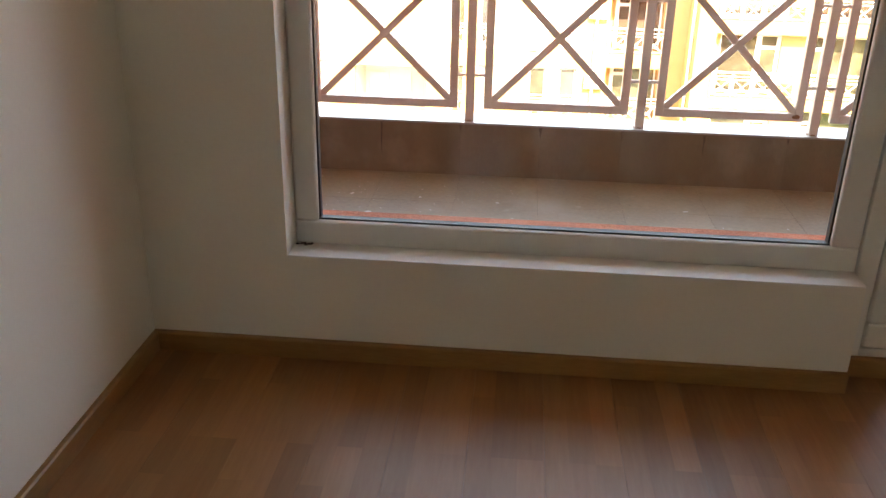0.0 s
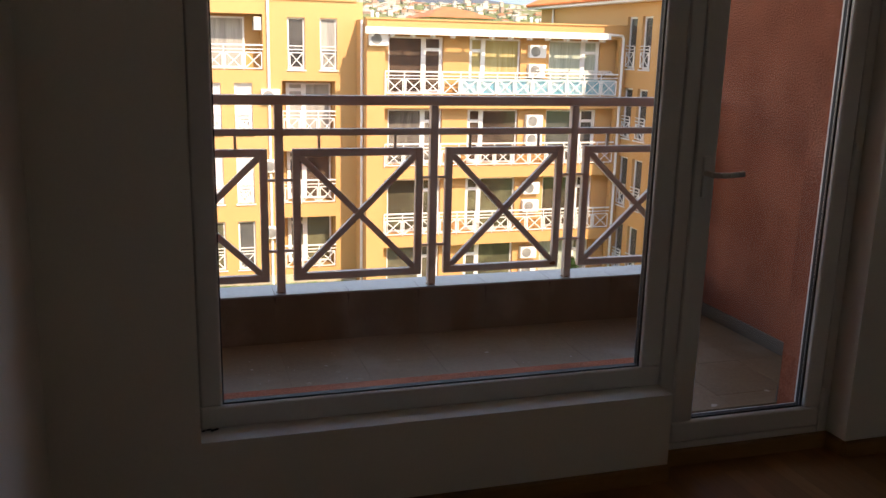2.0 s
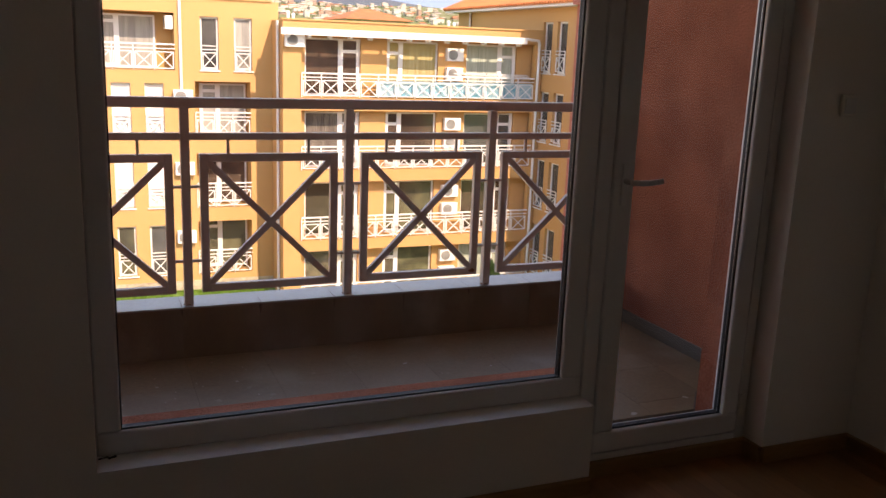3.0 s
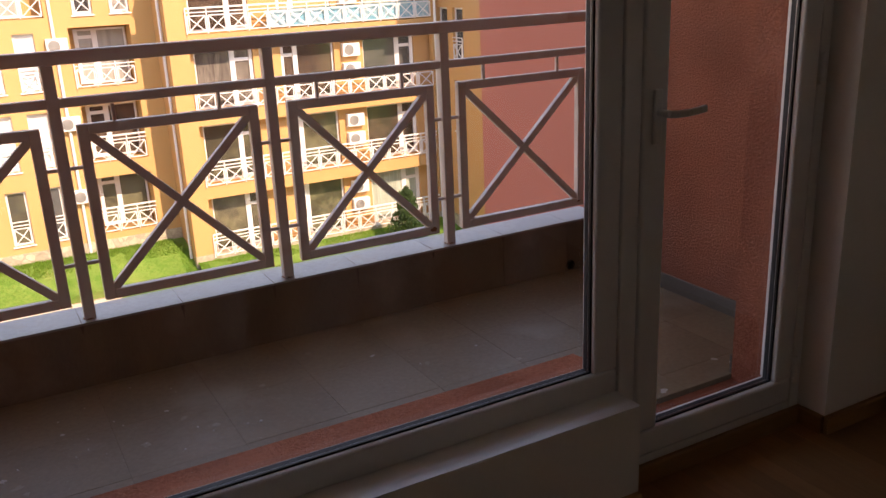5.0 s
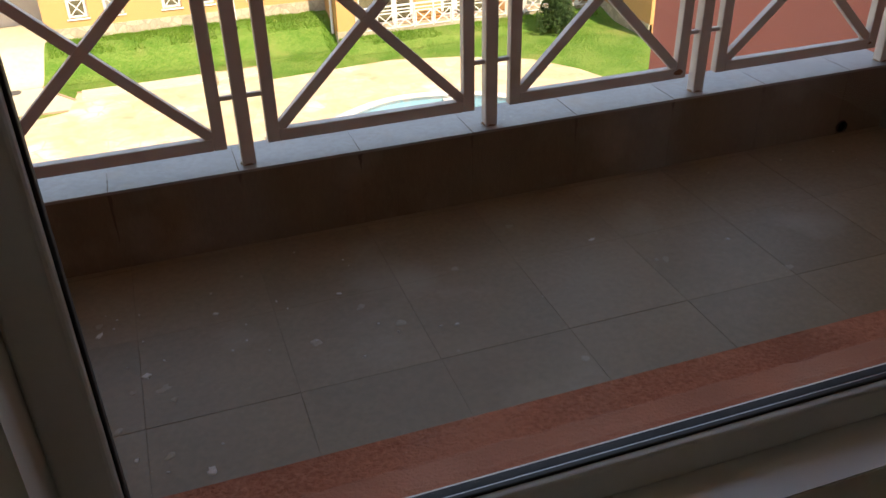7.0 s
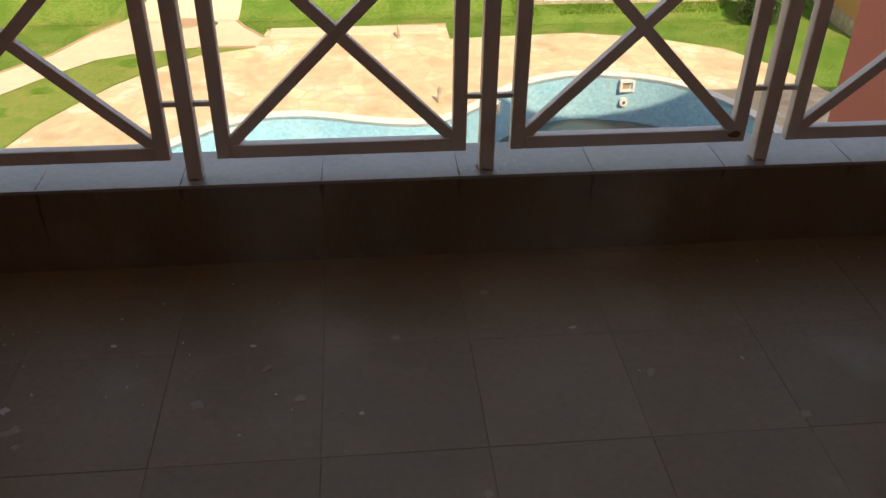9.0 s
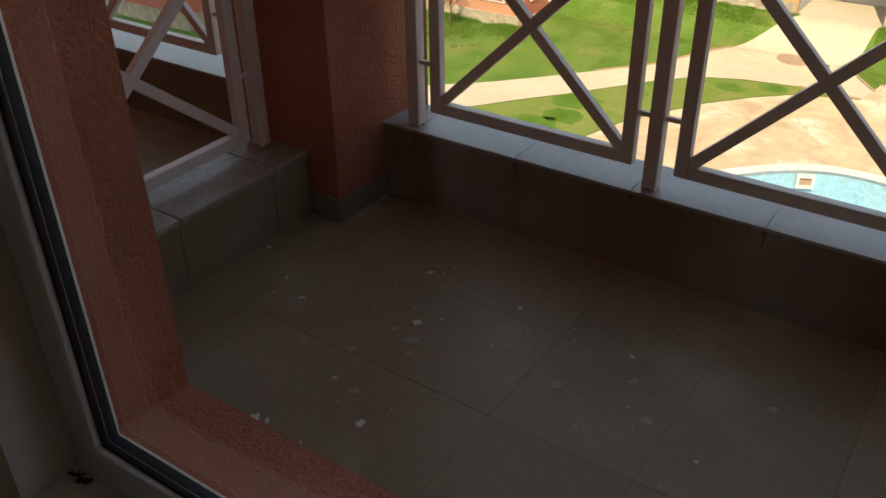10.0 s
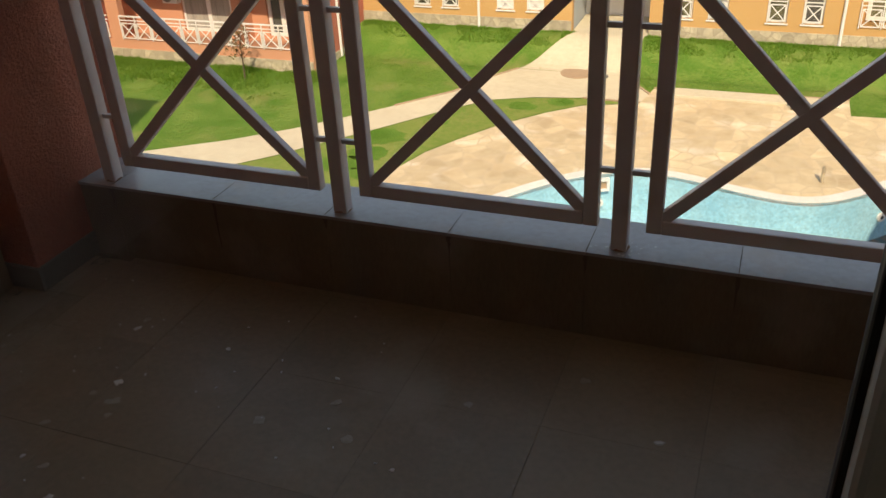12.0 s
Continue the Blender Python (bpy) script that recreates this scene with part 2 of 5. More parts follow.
M_DARKGLASS = surface("far_window_glass", (0.10, 0.10, 0.095), (0.05, 0.05, 0.05), 0.08, big=0.6, fine=2, var=0.35, bump=0, spec=0.8)
# olive tone paints the lawn's reflection into these panes
M_GLASSLAWN = surface("olive_reflection_glass", (0.15, 0.145, 0.085), (0.065, 0.06, 0.04), 0.1, big=0.7, fine=2.2, var=0.55, bump=0, spec=0.8)
M_GLASSBROWN = surface("brown_window_glass", (0.12, 0.085, 0.062), (0.05, 0.038, 0.03), 0.1, big=0.5, fine=2.5, var=0.5, bump=0, spec=0.8)
M_LACE = surface("dim_lace_curtain", (0.19, 0.165, 0.135), (0.07, 0.055, 0.045), 0.85, big=1.2, fine=9, var=0.6, bump=0.2, stretch=(5, 5, 0.5))
M_MINT = surface("pale_green_curtain", (0.42, 0.46, 0.38), (0.27, 0.31, 0.25), 0.85, big=1, fine=6, var=0.4, bump=0.2, stretch=(6, 6, 0.2))
M_CURTAIN = surface("pale_curtain", (0.40, 0.39, 0.35), (0.24, 0.235, 0.215), 0.9, big=1, fine=6, var=0.35, bump=0.2, stretch=(6, 6, 0.2))
M_CURTAIN2 = surface("yellow_curtain", (0.48, 0.40, 0.20), (0.32, 0.25, 0.10), 0.9, big=1, fine=6, var=0.35, bump=0.2, stretch=(6, 6, 0.2))
M_SCREEN = surface("blue_screen_fabric", (0.13, 0.36, 0.44), (0.42, 0.54, 0.56), 0.8, big=1.6, fine=7, var=0.5, bump=0.1)
M_FAN = surface("dark_fan_grille", (0.12, 0.12, 0.12), (0.06, 0.06, 0.06), 0.6, fine=40, bump=0.1)
M_GRILLE = surface("grey_fan_grille", (0.30, 0.295, 0.275), (0.17, 0.165, 0.155), 0.6, big=3, fine=30, var=0.6, bump=0.1)
M_ROOFTILE = surface("orange_roof_tile", (0.58, 0.20, 0.075), (0.42, 0.13, 0.05), 0.85, big=1, fine=6, var=0.35, bump=0.6, dist=0.03, piece=0.2)
M_GRASS = surface("lawn", (0.08, 0.182, 0.028), (0.15, 0.24, 0.052), 0.95, big=0.8, fine=9, var=0.55, bump=1.0, dist=0.06, spec=0.15, stain=(0.24, 0.25, 0.085), stain_amt=0.7, stain_scale=0.55)
M_DRY = surface("dry_grass", (0.21, 0.245, 0.07), (0.14, 0.22, 0.045), 0.95, big=0.8, fine=8, var=0.4, bump=0.8, dist=0.03, spec=0.15, stain=(0.09, 0.20, 0.03), stain_amt=0.85, stain_scale=0.6)
M_LUSH = surface("lush_lawn", (0.075, 0.185, 0.025), (0.12, 0.225, 0.04), 0.95, big=1.5, fine=12, var=0.5, bump=1.0, dist=0.04, spec=0.15)
M_BLADE = surface("grass_blades", (0.12, 0.25, 0.035), (0.18, 0.30, 0.06), 0.8, big=0.7, fine=14, var=0.55, bump=0, spec=0.2)
M_DECK = surface("tan_flagstone", (0.60, 0.49, 0.32), (0.50, 0.385, 0.24), 0.9, big=0.5, fine=2.2, var=0.35, bump=0.5, dist=0.02, stain=(0.74, 0.66, 0.54), stain_amt=0.85, stain_scale=0.75)
M_PATHM = surface("pale_concrete_path", (0.60, 0.54, 0.40), (0.50, 0.44, 0.32), 0.92, big=0.5, fine=6, var=0.3, bump=0.4, dist=0.01)
M_KERB = surface("path_edging", (0.42, 0.30, 0.20), (0.34, 0.24, 0.16), 0.9, fine=12, bump=0.3)
M_POOL = surface("blue_pool_mosaic", (0.22, 0.50, 0.62), (0.32, 0.58, 0.66), 0.35, big=1.2, fine=14, var=0.35, bump=0.1)
M_RIM = surface("white_pool_rim", (0.74, 0.72, 0.68), (0.62, 0.60, 0.55), 0.6, fine=12, bump=0.2)
M_WATER = surface("murky_pool_water", (0.05, 0.10, 0.095), (0.15, 0.10, 0.07), 0.15, big=0.9, fine=4, var=0.6, bump=0.05, spec=0.5)
M_LEAF = surface("conifer_foliage", (0.045, 0.10, 0.035), (0.085, 0.15, 0.05), 0.8, big=2, fine=12, var=0.4, bump=0)
M_REDLEAF = surface("reddish_leaves", (0.22, 0.07, 0.04), (0.12, 0.12, 0.04), 0.8, big=2, fine=12, var=0.4, bump=0)
M_BARK = surface("bark", (0.13, 0.09, 0.06), (0.08, 0.055, 0.035), 0.95, fine=30, bump=0.5)
# distance haze is mixed into the hill's blue-grey
M_HILL = surface("far_hill", (0.095, 0.12, 0.145), (0.12, 0.14, 0.155), 1.0, big=0.01, fine=0.05, var=0.3, bump=0, spec=0.1)
# blue of the low sky, for the ridge added in its place
M_LOWSKY = surface("low_sky_blue", (0.20, 0.29, 0.38), (0.22, 0.31, 0.40), 1.0, big=0.002, fine=0.01, var=0.15, bump=0, spec=0.1)
M_FIELD = surface("far_field", (0.16, 0.20, 0.08), (0.22, 0.21, 0.11), 1.0, big=0.02, fine=0.1, var=0.35, bump=0, spec=0.1)
M_FARWALL = surface("far_house_wall", (0.58, 0.52, 0.44), (0.45, 0.40, 0.34), 0.95, big=0.05, fine=0.3, var=0.3, bump=0, piece=0.3)
M_FARWALL2 = surface("far_brick_wall", (0.36, 0.25, 0.19), (0.28, 0.20, 0.16), 0.95, big=0.05, fine=0.3, var=0.3, bump=0, piece=0.3)
# leaf green, paled in its colour for haze over the distance
M_FARTREE = surface("far_tree_foliage", (0.075, 0.105, 0.06), (0.11, 0.14, 0.085), 0.95, big=0.05, fine=0.4, var=0.4, bump=0, spec=0.1)
M_BLUEPAINT = surface("bluish_entrance_paint", (0.45, 0.50, 0.54), (0.40, 0.45, 0.48), 0.85, fine=12, bump=0.2)
strips(M_PLANK, 0.0647, 0.43, 0.82, 1.18)
strips(M_DECK, 0.72, 1.5, 0.93, 1.08)
cells(M_DECK, 1.7, (0.50, 0.40, 0.27), 0.13)
cells(M_PLINTH, 3.2, (0.33, 0.28, 0.21), 0.2)
cells(M_POOL, 14.0, (0.30, 0.56, 0.66), 0.14)
leafy(M_BLADE, (0.16, 0.36, 0.04))
leafy(M_LEAF, (0.06, 0.12, 0.03))

# ---- building helpers ----
BASE = {}


def thing(name, at, label="", category="", group="", kind=""):
    ob = new(name)
    ob.location = at
    ob.empty_display_size = 0.1
    BASE[ob.name] = Vector(at)
    return tagged(ob, label, category, group, kind)


def attach(ob, parent):
    ob.parent = parent
    if parent.name in BASE:
        ob.matrix_parent_inverse = Matrix.Translation(-BASE[parent.name])


def to_mesh(name, bm, material, smooth=False):
    bmesh.ops.recalc_face_normals(bm, faces=bm.faces)
    me = bpy.data.meshes.new(name)
    bm.to_mesh(me)
    bm.free()
    me.materials.append(material)
    if smooth:
        me.polygons.foreach_set("use_smooth", [True] * len(me.polygons))
    return me


def part(name, bm, material, parent=None, label="", smooth=False):
    ob = new(name, to_mesh(name, bm, material, smooth))
    if parent is not None:
        attach(ob, parent)
    if label:
        ob["label"] = label
    return ob


def solid(name, bm, material, label, category, group="", kind="", smooth=False):
    return tagged(part(name, bm, material, None, "", smooth), label, category, group, kind)


def piece(name, mesh, at, parent, rz=0.0):
    ob = new(name, mesh)
    ob.location = at
    ob.rotation_euler[2] = rz
    attach(ob, parent)
    return ob


def box(bm, x0, x1, y0, y1, z0, z1, bevel=0.0, seg=2):
    vs = [bm.verts.new((x, y, z)) for x in (x0, x1) for y in (y0, y1) for z in (z0, z1)]
    fs = [bm.faces.new([vs[i] for i in q]) for q in ((0, 1, 3, 2), (4, 6, 7, 5), (0, 4, 5, 1), (2, 3, 7, 6), (0, 2, 6, 4), (1, 5, 7, 3))]
    if bevel:
        es = list({e for f in fs for e in f.edges})
        bmesh.ops.bevel(bm, geom=es, offset=bevel, segments=seg, affect="EDGES", profile=0.5)
    return bm


def boxed(*a, **k):
    return box(bmesh.new(), *a, **k)


def bar(bm, p, q, w, d, up=(0, 1, 0), bevel=0.0):
    """A bar of width w and depth d (along up) from p to q."""
    p, q, up = Vector(p), Vector(q), Vector(up)
    a = (q - p).normalized()
    s = a.cross(up).normalized() * (w / 2)
    u = s.cross(a).normalized() * (d / 2)
    vs = [bm.verts.new(c + i * s + j * u) for c in (p, q) for i, j in ((-1, -1), (1, -1), (1, 1), (-1, 1))]
    fs = [bm.faces.new([vs[i] for i in f]) for f in ((0, 1, 2, 3), (7, 6, 5, 4), (0, 4, 5, 1), (1, 5, 6, 2), (2, 6, 7, 3), (3, 7, 4, 0))]
    if bevel:
        bmesh.ops.bevel(bm, geom=list({e for f in fs for e in f.edges}), offset=bevel, segments=2, affect="EDGES", profile=0.5)
    return bm


def tube(bm, p, q, r, n=10, r2=None):
    p, q = Vector(p), Vector(q)
    m = Matrix.Translation((p + q) / 2) @ (q - p).to_track_quat("Z", "Y").to_matrix().to_4x4()
    bmesh.ops.create_cone(bm, cap_ends=True, segments=n, radius1=r, radius2=r if r2 is None else r2, depth=(q - p).length, matrix=m)
    return bm


def holed_wall(a0, a1, z0, z1, holes, place, depth):
    """A wall over a (run) and z with rectangular holes that go through it; place(a, d, z) gives the point, d from 0 to depth."""
    bm = bmesh.new()
    xs = sorted({a0, a1, *[h[0] for h in holes], *[h[1] for h in holes]})
    zs = sorted({z0, z1, *[h[2] for h in holes], *[h[3] for h in holes]})
    xs = [x for x in xs if a0 <= x <= a1]
    zs = [z for z in zs if z0 <= z <= z1]
    inside = lambda x, z: any(h[0] < x < h[1] and h[2] < z < h[3] for h in holes)
    full = [[not inside((xs[i] + xs[i + 1]) / 2, (zs[j] + zs[j + 1]) / 2) for j in range(len(zs) - 1)] for i in range(len(xs) - 1)]
    cache = {}

    def v(i, j, d):
        if (i, j, d) not in cache:
            cache[i, j, d] = bm.verts.new(place(xs[i], d * depth, zs[j]))
        return cache[i, j, d]
    ni, nj = len(full), len(full[0])
    ok = lambda i, j: 0 <= i < ni and 0 <= j < nj and full[i][j]
    for i in range(ni):
        for j in range(nj):
            if not full[i][j]:
                continue
            for d in (0, 1):
                bm.faces.new([v(i, j, d), v(i + 1, j, d), v(i + 1, j + 1, d), v(i, j + 1, d)])
            for di, dj, c, e in ((-1, 0, (0, 0), (0, 1)), (1, 0, (1, 0), (1, 1)), (0, -1, (0, 0), (1, 0)), (0, 1, (0, 1), (1, 1))):
                if not ok(i + di, j + dj):
                    bm.faces.new([v(i + c[0], j + c[1], 0), v(i + e[0], j + e[1], 0), v(i + e[0], j + e[1], 1), v(i + c[0], j + c[1], 1)])
    return bm


def curve_points(pts, steps=6):
    """A closed smooth outline through the given points."""
    out, n = [], len(pts)
    for i in range(n):
        p0, p1, p2, p3 = (Vector(pts[(i + k) % n]) for k in (-1, 0, 1, 2))
        for s in range(steps):
            t = s / steps
            out.append(0.5 * (2 * p1 + (p2 - p0) * t + (2 * p0 - 5 * p1 + 4 * p2 - p3) * t * t + (3 * p1 - p0 - 3 * p2 + p3) * t ** 3))
    return out


def sheet(outlines, z):
    """A flat sheet between an outer outline and its holes."""
    bm = bmesh.new()
    edges = []
    for o in outlines:
        vs = [bm.verts.new((p[0], p[1], z)) for p in o]
        edges += [bm.edges.new((vs[i], vs[(i + 1) % len(vs)])) for i in range(len(vs))]
    bmesh.ops.triangle_fill(bm, edges=edges, use_beauty=True)
    return bm


# ---- the room ----
ZF = -0.055            # room floor
ZC = 2.62              # ceiling
XL, XR, YB = -0.578, 2.648, -4.6
WX0, WX1, WZ0, WZ1 = -0.16, 1.44, 0.268, 2.2      # window opening inside
DX0, DX1 = 1.44, 2.21                              # door opening
PX0, PX1 = -4.3, 2.56
YO = 0.345             # outer face of the window wall
ZB = 0.028             # balcony floor

floor = solid("floor", boxed(XL - 0.2, XR + 0.2, YB - 0.2, 0.12, ZF - 0.2, ZF - 0.012), M_GROUT, "dark underlay below the laminate floor", "floor", kind="structure")
ceiling = solid("ceiling", boxed(XL - 0.2, XR + 0.2, YB - 0.2, 0.0, ZC, ZC + 0.15), M_CEIL, "plain white painted ceiling of the room", "ceiling", kind="structure")
solid("wall_west", boxed(XL - 0.2, XL, YB - 0.2, 0.0, ZF - 0.1, ZC), M_WALL, "white painted side wall of the room", "wall", kind="structure")
solid("wall_east", boxed(XR, XR + 0.2, YB - 0.2, 0.0, ZF - 0.1, ZC), M_WALL, "white painted side wall beside the balcony door", "wall", kind="structure")
solid("wall_south", boxed(XL, XR, YB - 0.2, YB, ZF - 0.1, ZC), M_WALL, "white painted back wall of the room", "wall", kind="structure")
solid("wall_north", holed_wall(XL - 0.2, XR + 0.2, ZF - 0.1, ZC + 0.15, [(WX0, WX1, WZ0, WZ1), (DX0, DX1, ZF - 0.1, WZ1)], lambda a, d, z: (a, d, z), 0.17), M_WALL,
      "white painted window wall with low sill and balcony door", "wall", kind="structure")
# outer leaf with stucco: openings a little narrower, the sill sloping
solid("wall_outer", holed_wall(-4.4, PX1, -0.25, 2.9, [(-0.15, 1.475, 0.305, 2.16), (1.475, 2.163, ZB - 0.02, 2.16)], lambda a, d, z: (a, 0.17 + d, z - (0.02 * d / 0.165 if 0.3 < z < 0.31 else 0)), YO - 0.17), M_STUCCO,
      "rough salmon stucco outer wall around the window", "wall", kind="structure")
bm = bmesh.new()
rb = random.Random(8)
drop = lambda y: 0.305 - 0.02 * (y - 0.17) / 0.165
nb = 48
inner = [bm.verts.new((-0.149 + 1.62 * i / nb, 0.171, drop(0.171) + 0.0035)) for i in range(nb + 1)]
outer = [bm.verts.new((-0.149 + 1.62 * i / nb, y, drop(y) + 0.0035)) for i in range(nb + 1) for y in (0.251 + rb.uniform(-0.005, 0.005),)]
lower = [bm.verts.new((v.co.x, v.co.y + 0.006, drop(v.co.y + 0.006) - 0.001)) for v in outer]
for i in range(nb):
    bm.faces.new((inner[i], inner[i + 1], outer[i + 1], outer[i]))
    bm.faces.new((outer[i], outer[i + 1], lower[i + 1], lower[i]))
inner = [bm.verts.new((-0.1465, 0.171, drop(0.171) + 1.85 * i / nb)) for i in range(nb + 1)]
outer = [bm.verts.new((-0.1465, 0.247 + rb.uniform(-0.004, 0.004), drop(0.247) + 1.85 * i / nb)) for i in range(nb + 1)]
lower = [bm.verts.new((-0.151, v.co.y + 0.006, v.co.z)) for v in outer]
for i in range(nb):
    bm.faces.new((inner[i], inner[i + 1], outer[i + 1], outer[i]))
    bm.faces.new((outer[i], outer[i + 1], lower[i + 1], lower[i]))
solid("reveal_band", bm, M_SMOOTH, "smoothed salmon render band beside the window frame", "wall", kind="structure")
bm = bmesh.new()
box(bm, WX0 + 0.002, WX1 - 0.0, 0.001, 0.102, WZ0, WZ0 + 0.004)
solid("window_sill_board", bm, M_SILL, "smooth white painted inner window sill", "window sill", kind="structure")


def skirting(p, q, out, name="baseboard"):
    bm = bmesh.new()
    p, q, o = Vector(p), Vector(q), Vector(out) * 0.016
    prof = [(0, ZF), (1, ZF), (1, 0.0), (0.75, 0.005), (0.3, 0.006), (0, 0.006)]
    a = [bm.verts.new(Vector((c.x + o.x * d, c.y + o.y * d, z))) for c in (p, q) for d, z in prof]
    n = len(prof)
    for i in range(n):
        bm.faces.new((a[i], a[(i + 1) % n], a[n + (i + 1) % n], a[n + i]))
    bm.faces.new(a[:n])
    bm.faces.new(a[n:][::-1])
    return solid(name, bm, M_SKIRT, "oak-coloured laminate skirting board along the wall", "baseboard", kind="structure")


skirting((XL, 0, 0), (WX1, 0, 0), (0, -1, 0))
skirting((XL, YB, 0), (XL, -0.016, 0), (1, 0, 0))
skirting((DX1, 0, 0), (XR, 0, 0), (0, -1, 0))
skirting((XR, -0.016, 0), (XR, YB, 0), (-1, 0, 0))
skirting((DX0 + 0.001, 0.10, 0), (DX1 - 0.001, 0.10, 0), (0, -1, 0))
skirting((DX1, 0.084, 0), (DX1, 0.0, 0), (-1, 0, 0))


# ---- window_1 and door_1: white plastic frames ----
def pane_frame(owner, x0, x1, z0, z1, gx0, gx1, gz0, gz1, yi, yo):
    """Four rounded profile bars between the outer edge and the glass line."""
    for nm, b in (("bottom_rail", (x0, x1, z0, gz0)), ("top_rail", (x0, x1, gz1, z1)), ("stile", (x0, gx0, gz0 - 0.001, gz1 + 0.001)), ("stile", (gx1, x1, gz0 - 0.001, gz1 + 0.001))):
        part(nm, boxed(b[0], b[1], yi, yo, b[2], b[3], bevel=0.008, seg=3), M_PVC, owner)


def ring(bm, x0, x1, z0, z1, t, y0, y1, bevel=0.0):
    """A rectangular ring of thickness t inside the given edges."""
    box(bm, x0, x1, y0, y1, z0, z0 + t, bevel)
    box(bm, x0, x1, y0, y1, z1 - t, z1, bevel)
    box(bm, x0, x0 + t, y0, y1, z0 + t, z1 - t, bevel)
    box(bm, x1 - t, x1, y0, y1, z0 + t, z1 - t, bevel)
    return bm


def glazing(owner, gx0, gx1, gz0, gz1, y):
    """Inner gasket, dark spacer between the two panes, pale outer bead, and the panes."""
    e = 0.004
    part("gasket", ring(bmesh.new(), gx0 - e, gx1 + e, gz0 - e, gz1 + e, 0.009, y - 0.024, y - 0.0125, 0.003), M_GASKET, owner, "black rubber glazing gasket")
    # added bright ring; draws the highlight seen along the spacer
    part("highlight_ring", ring(bmesh.new(), gx0 - e, gx1 + e, gz0 - e, gz1 + e, 0.0062, y - 0.0115, y - 0.0095), M_HIGHLIGHT, owner, "thin bright ring standing for the spacer's highlight")
    part("spacer", ring(bmesh.new(), gx0 - e, gx1 + e, gz0 - e, gz1 + e, 0.0068, y - 0.009, y + 0.007), M_SPACER, owner, "dark spacer between the panes")
    part("outer_bead", ring(bmesh.new(), gx0 - e, gx1 + e, gz0 - e, gz1 + e, 0.0042, y + 0.0075, y + 0.013, 0.001), M_PVC, owner, "thin white outer bead")
    me = bpy.data.meshes.new("pane")
    me.from_pydata([(gx0, y - 0.001, gz0), (gx1, y - 0.001, gz0), (gx1, y - 0.001, gz1), (gx0, y - 0.001, gz1)], [], [(0, 1, 2, 3)])
    me.materials.append(M_GLASS)
    p = new("pane", me)
    attach(p, owner)
    p["label"] = "clear glass pane"
    p.visible_shadow = False


window = thing("window_1", (0.65, 0.13, WZ0), "large fixed window in white plastic frame, clear glass", "window", kind="structure")
GX0, GX1, GZ0, GZ1 = -0.09, 1.363, 0.341, 2.13
pane_frame(window, WX0 + 0.001, WX1 + 0.003, WZ0 - 0.003, WZ1 - 0.001, GX0, GX1, GZ0, GZ1, 0.103, 0.1585)
glazing(window, GX0, GX1, GZ0, GZ1, 0.142)

door = thing("door_1", (1.83, 0.13, 0.0), "closed glazed balcony door in white plastic with lever handle", "door", kind="structure")
EX0, EX1, EZ0, EZ1 = 1.592, 2.09, 0.113, 2.06
for nm, b in (("frame_post", (1.447, 1.505, 0.0, WZ1 - 0.001)), ("frame_post", (2.165, DX1 - 0.001, 0.0, WZ1 - 0.001)), ("frame_head", (1.5055, 2.1645, 2.135, WZ1 - 0.001)), ("threshold", (1.5055, 2.1645, -0.02, 0.03))):
    part(nm, boxed(b[0], b[1], 0.102, 0.168, b[2], b[3], bevel=0.006), M_PVC, door)
leaf = part("door_leaf", boxed(1.508, 2.162, 0.098, 0.166, 0.033, EZ0, bevel=0.009, seg=3), M_PVC, door)
for nm, b in (("leaf_stile", (1.508, EX0, EZ0 - 0.001, EZ1)), ("leaf_stile", (EX1, 2.162, EZ0 - 0.001, EZ1)), ("leaf_top", (1.508, 2.162, EZ1, 2.132))):
    part(nm, boxed(b[0], b[1], 0.098, 0.166, b[2], b[3], bevel=0.009, seg=3), M_PVC, leaf)
glazing(door, EX0, EX1, EZ0, EZ1, 0.142)
bm = bmesh.new()
box(bm, 1.535, 1.563, 0.086, 0.098, 0.955, 1.10, bevel=0.006)
hb = part("handle_plate", bm, M_PVC, door, "white handle plate")
bm = bmesh.new()
tube(bm, (1.549, 0.09, 1.040), (1.549, 0.045, 1.040), 0.010, 12)
lv = [(1.545, 0.045, 1.040), (1.575, 0.043, 1.038), (1.61, 0.042, 1.038), (1.645, 0.043, 1.040), (1.672, 0.046, 1.043)]
for p, q in zip(lv, lv[1:]):
    bar(bm, p, q, 0.019, 0.013, bevel=0.004)
part("lever", bm, M_HANDLE, hb, "pale grey door lever")
for hz in (0.10, 1.05, 1.95):
    bm = bmesh.new()
    tube(bm, (2.166, 0.092, hz), (2.166, 0.092, hz + 0.09), 0.008, 10)
    tube(bm, (2.166, 0.092, hz + 0.03), (2.166, 0.092, hz + 0.06), 0.0095, 10)
    part("hinge", bm, M_PVC, door)
sw = thing("wall_switch", (2.41, 0, 1.31), "plain off-white switch plate on the wall by the door", "switch")
part("plate", boxed(2.37, 2.45, -0.010, -0.0005, 1.27, 1.35, bevel=0.004), M_WALL, sw)
part("rocker", boxed(2.382, 2.438, -0.015, -0.0095, 1.282, 1.338, bevel=0.003), M_PVC, sw)
# dirt in the sill's corner
bm = bmesh.new()
rd = random.Random(4)
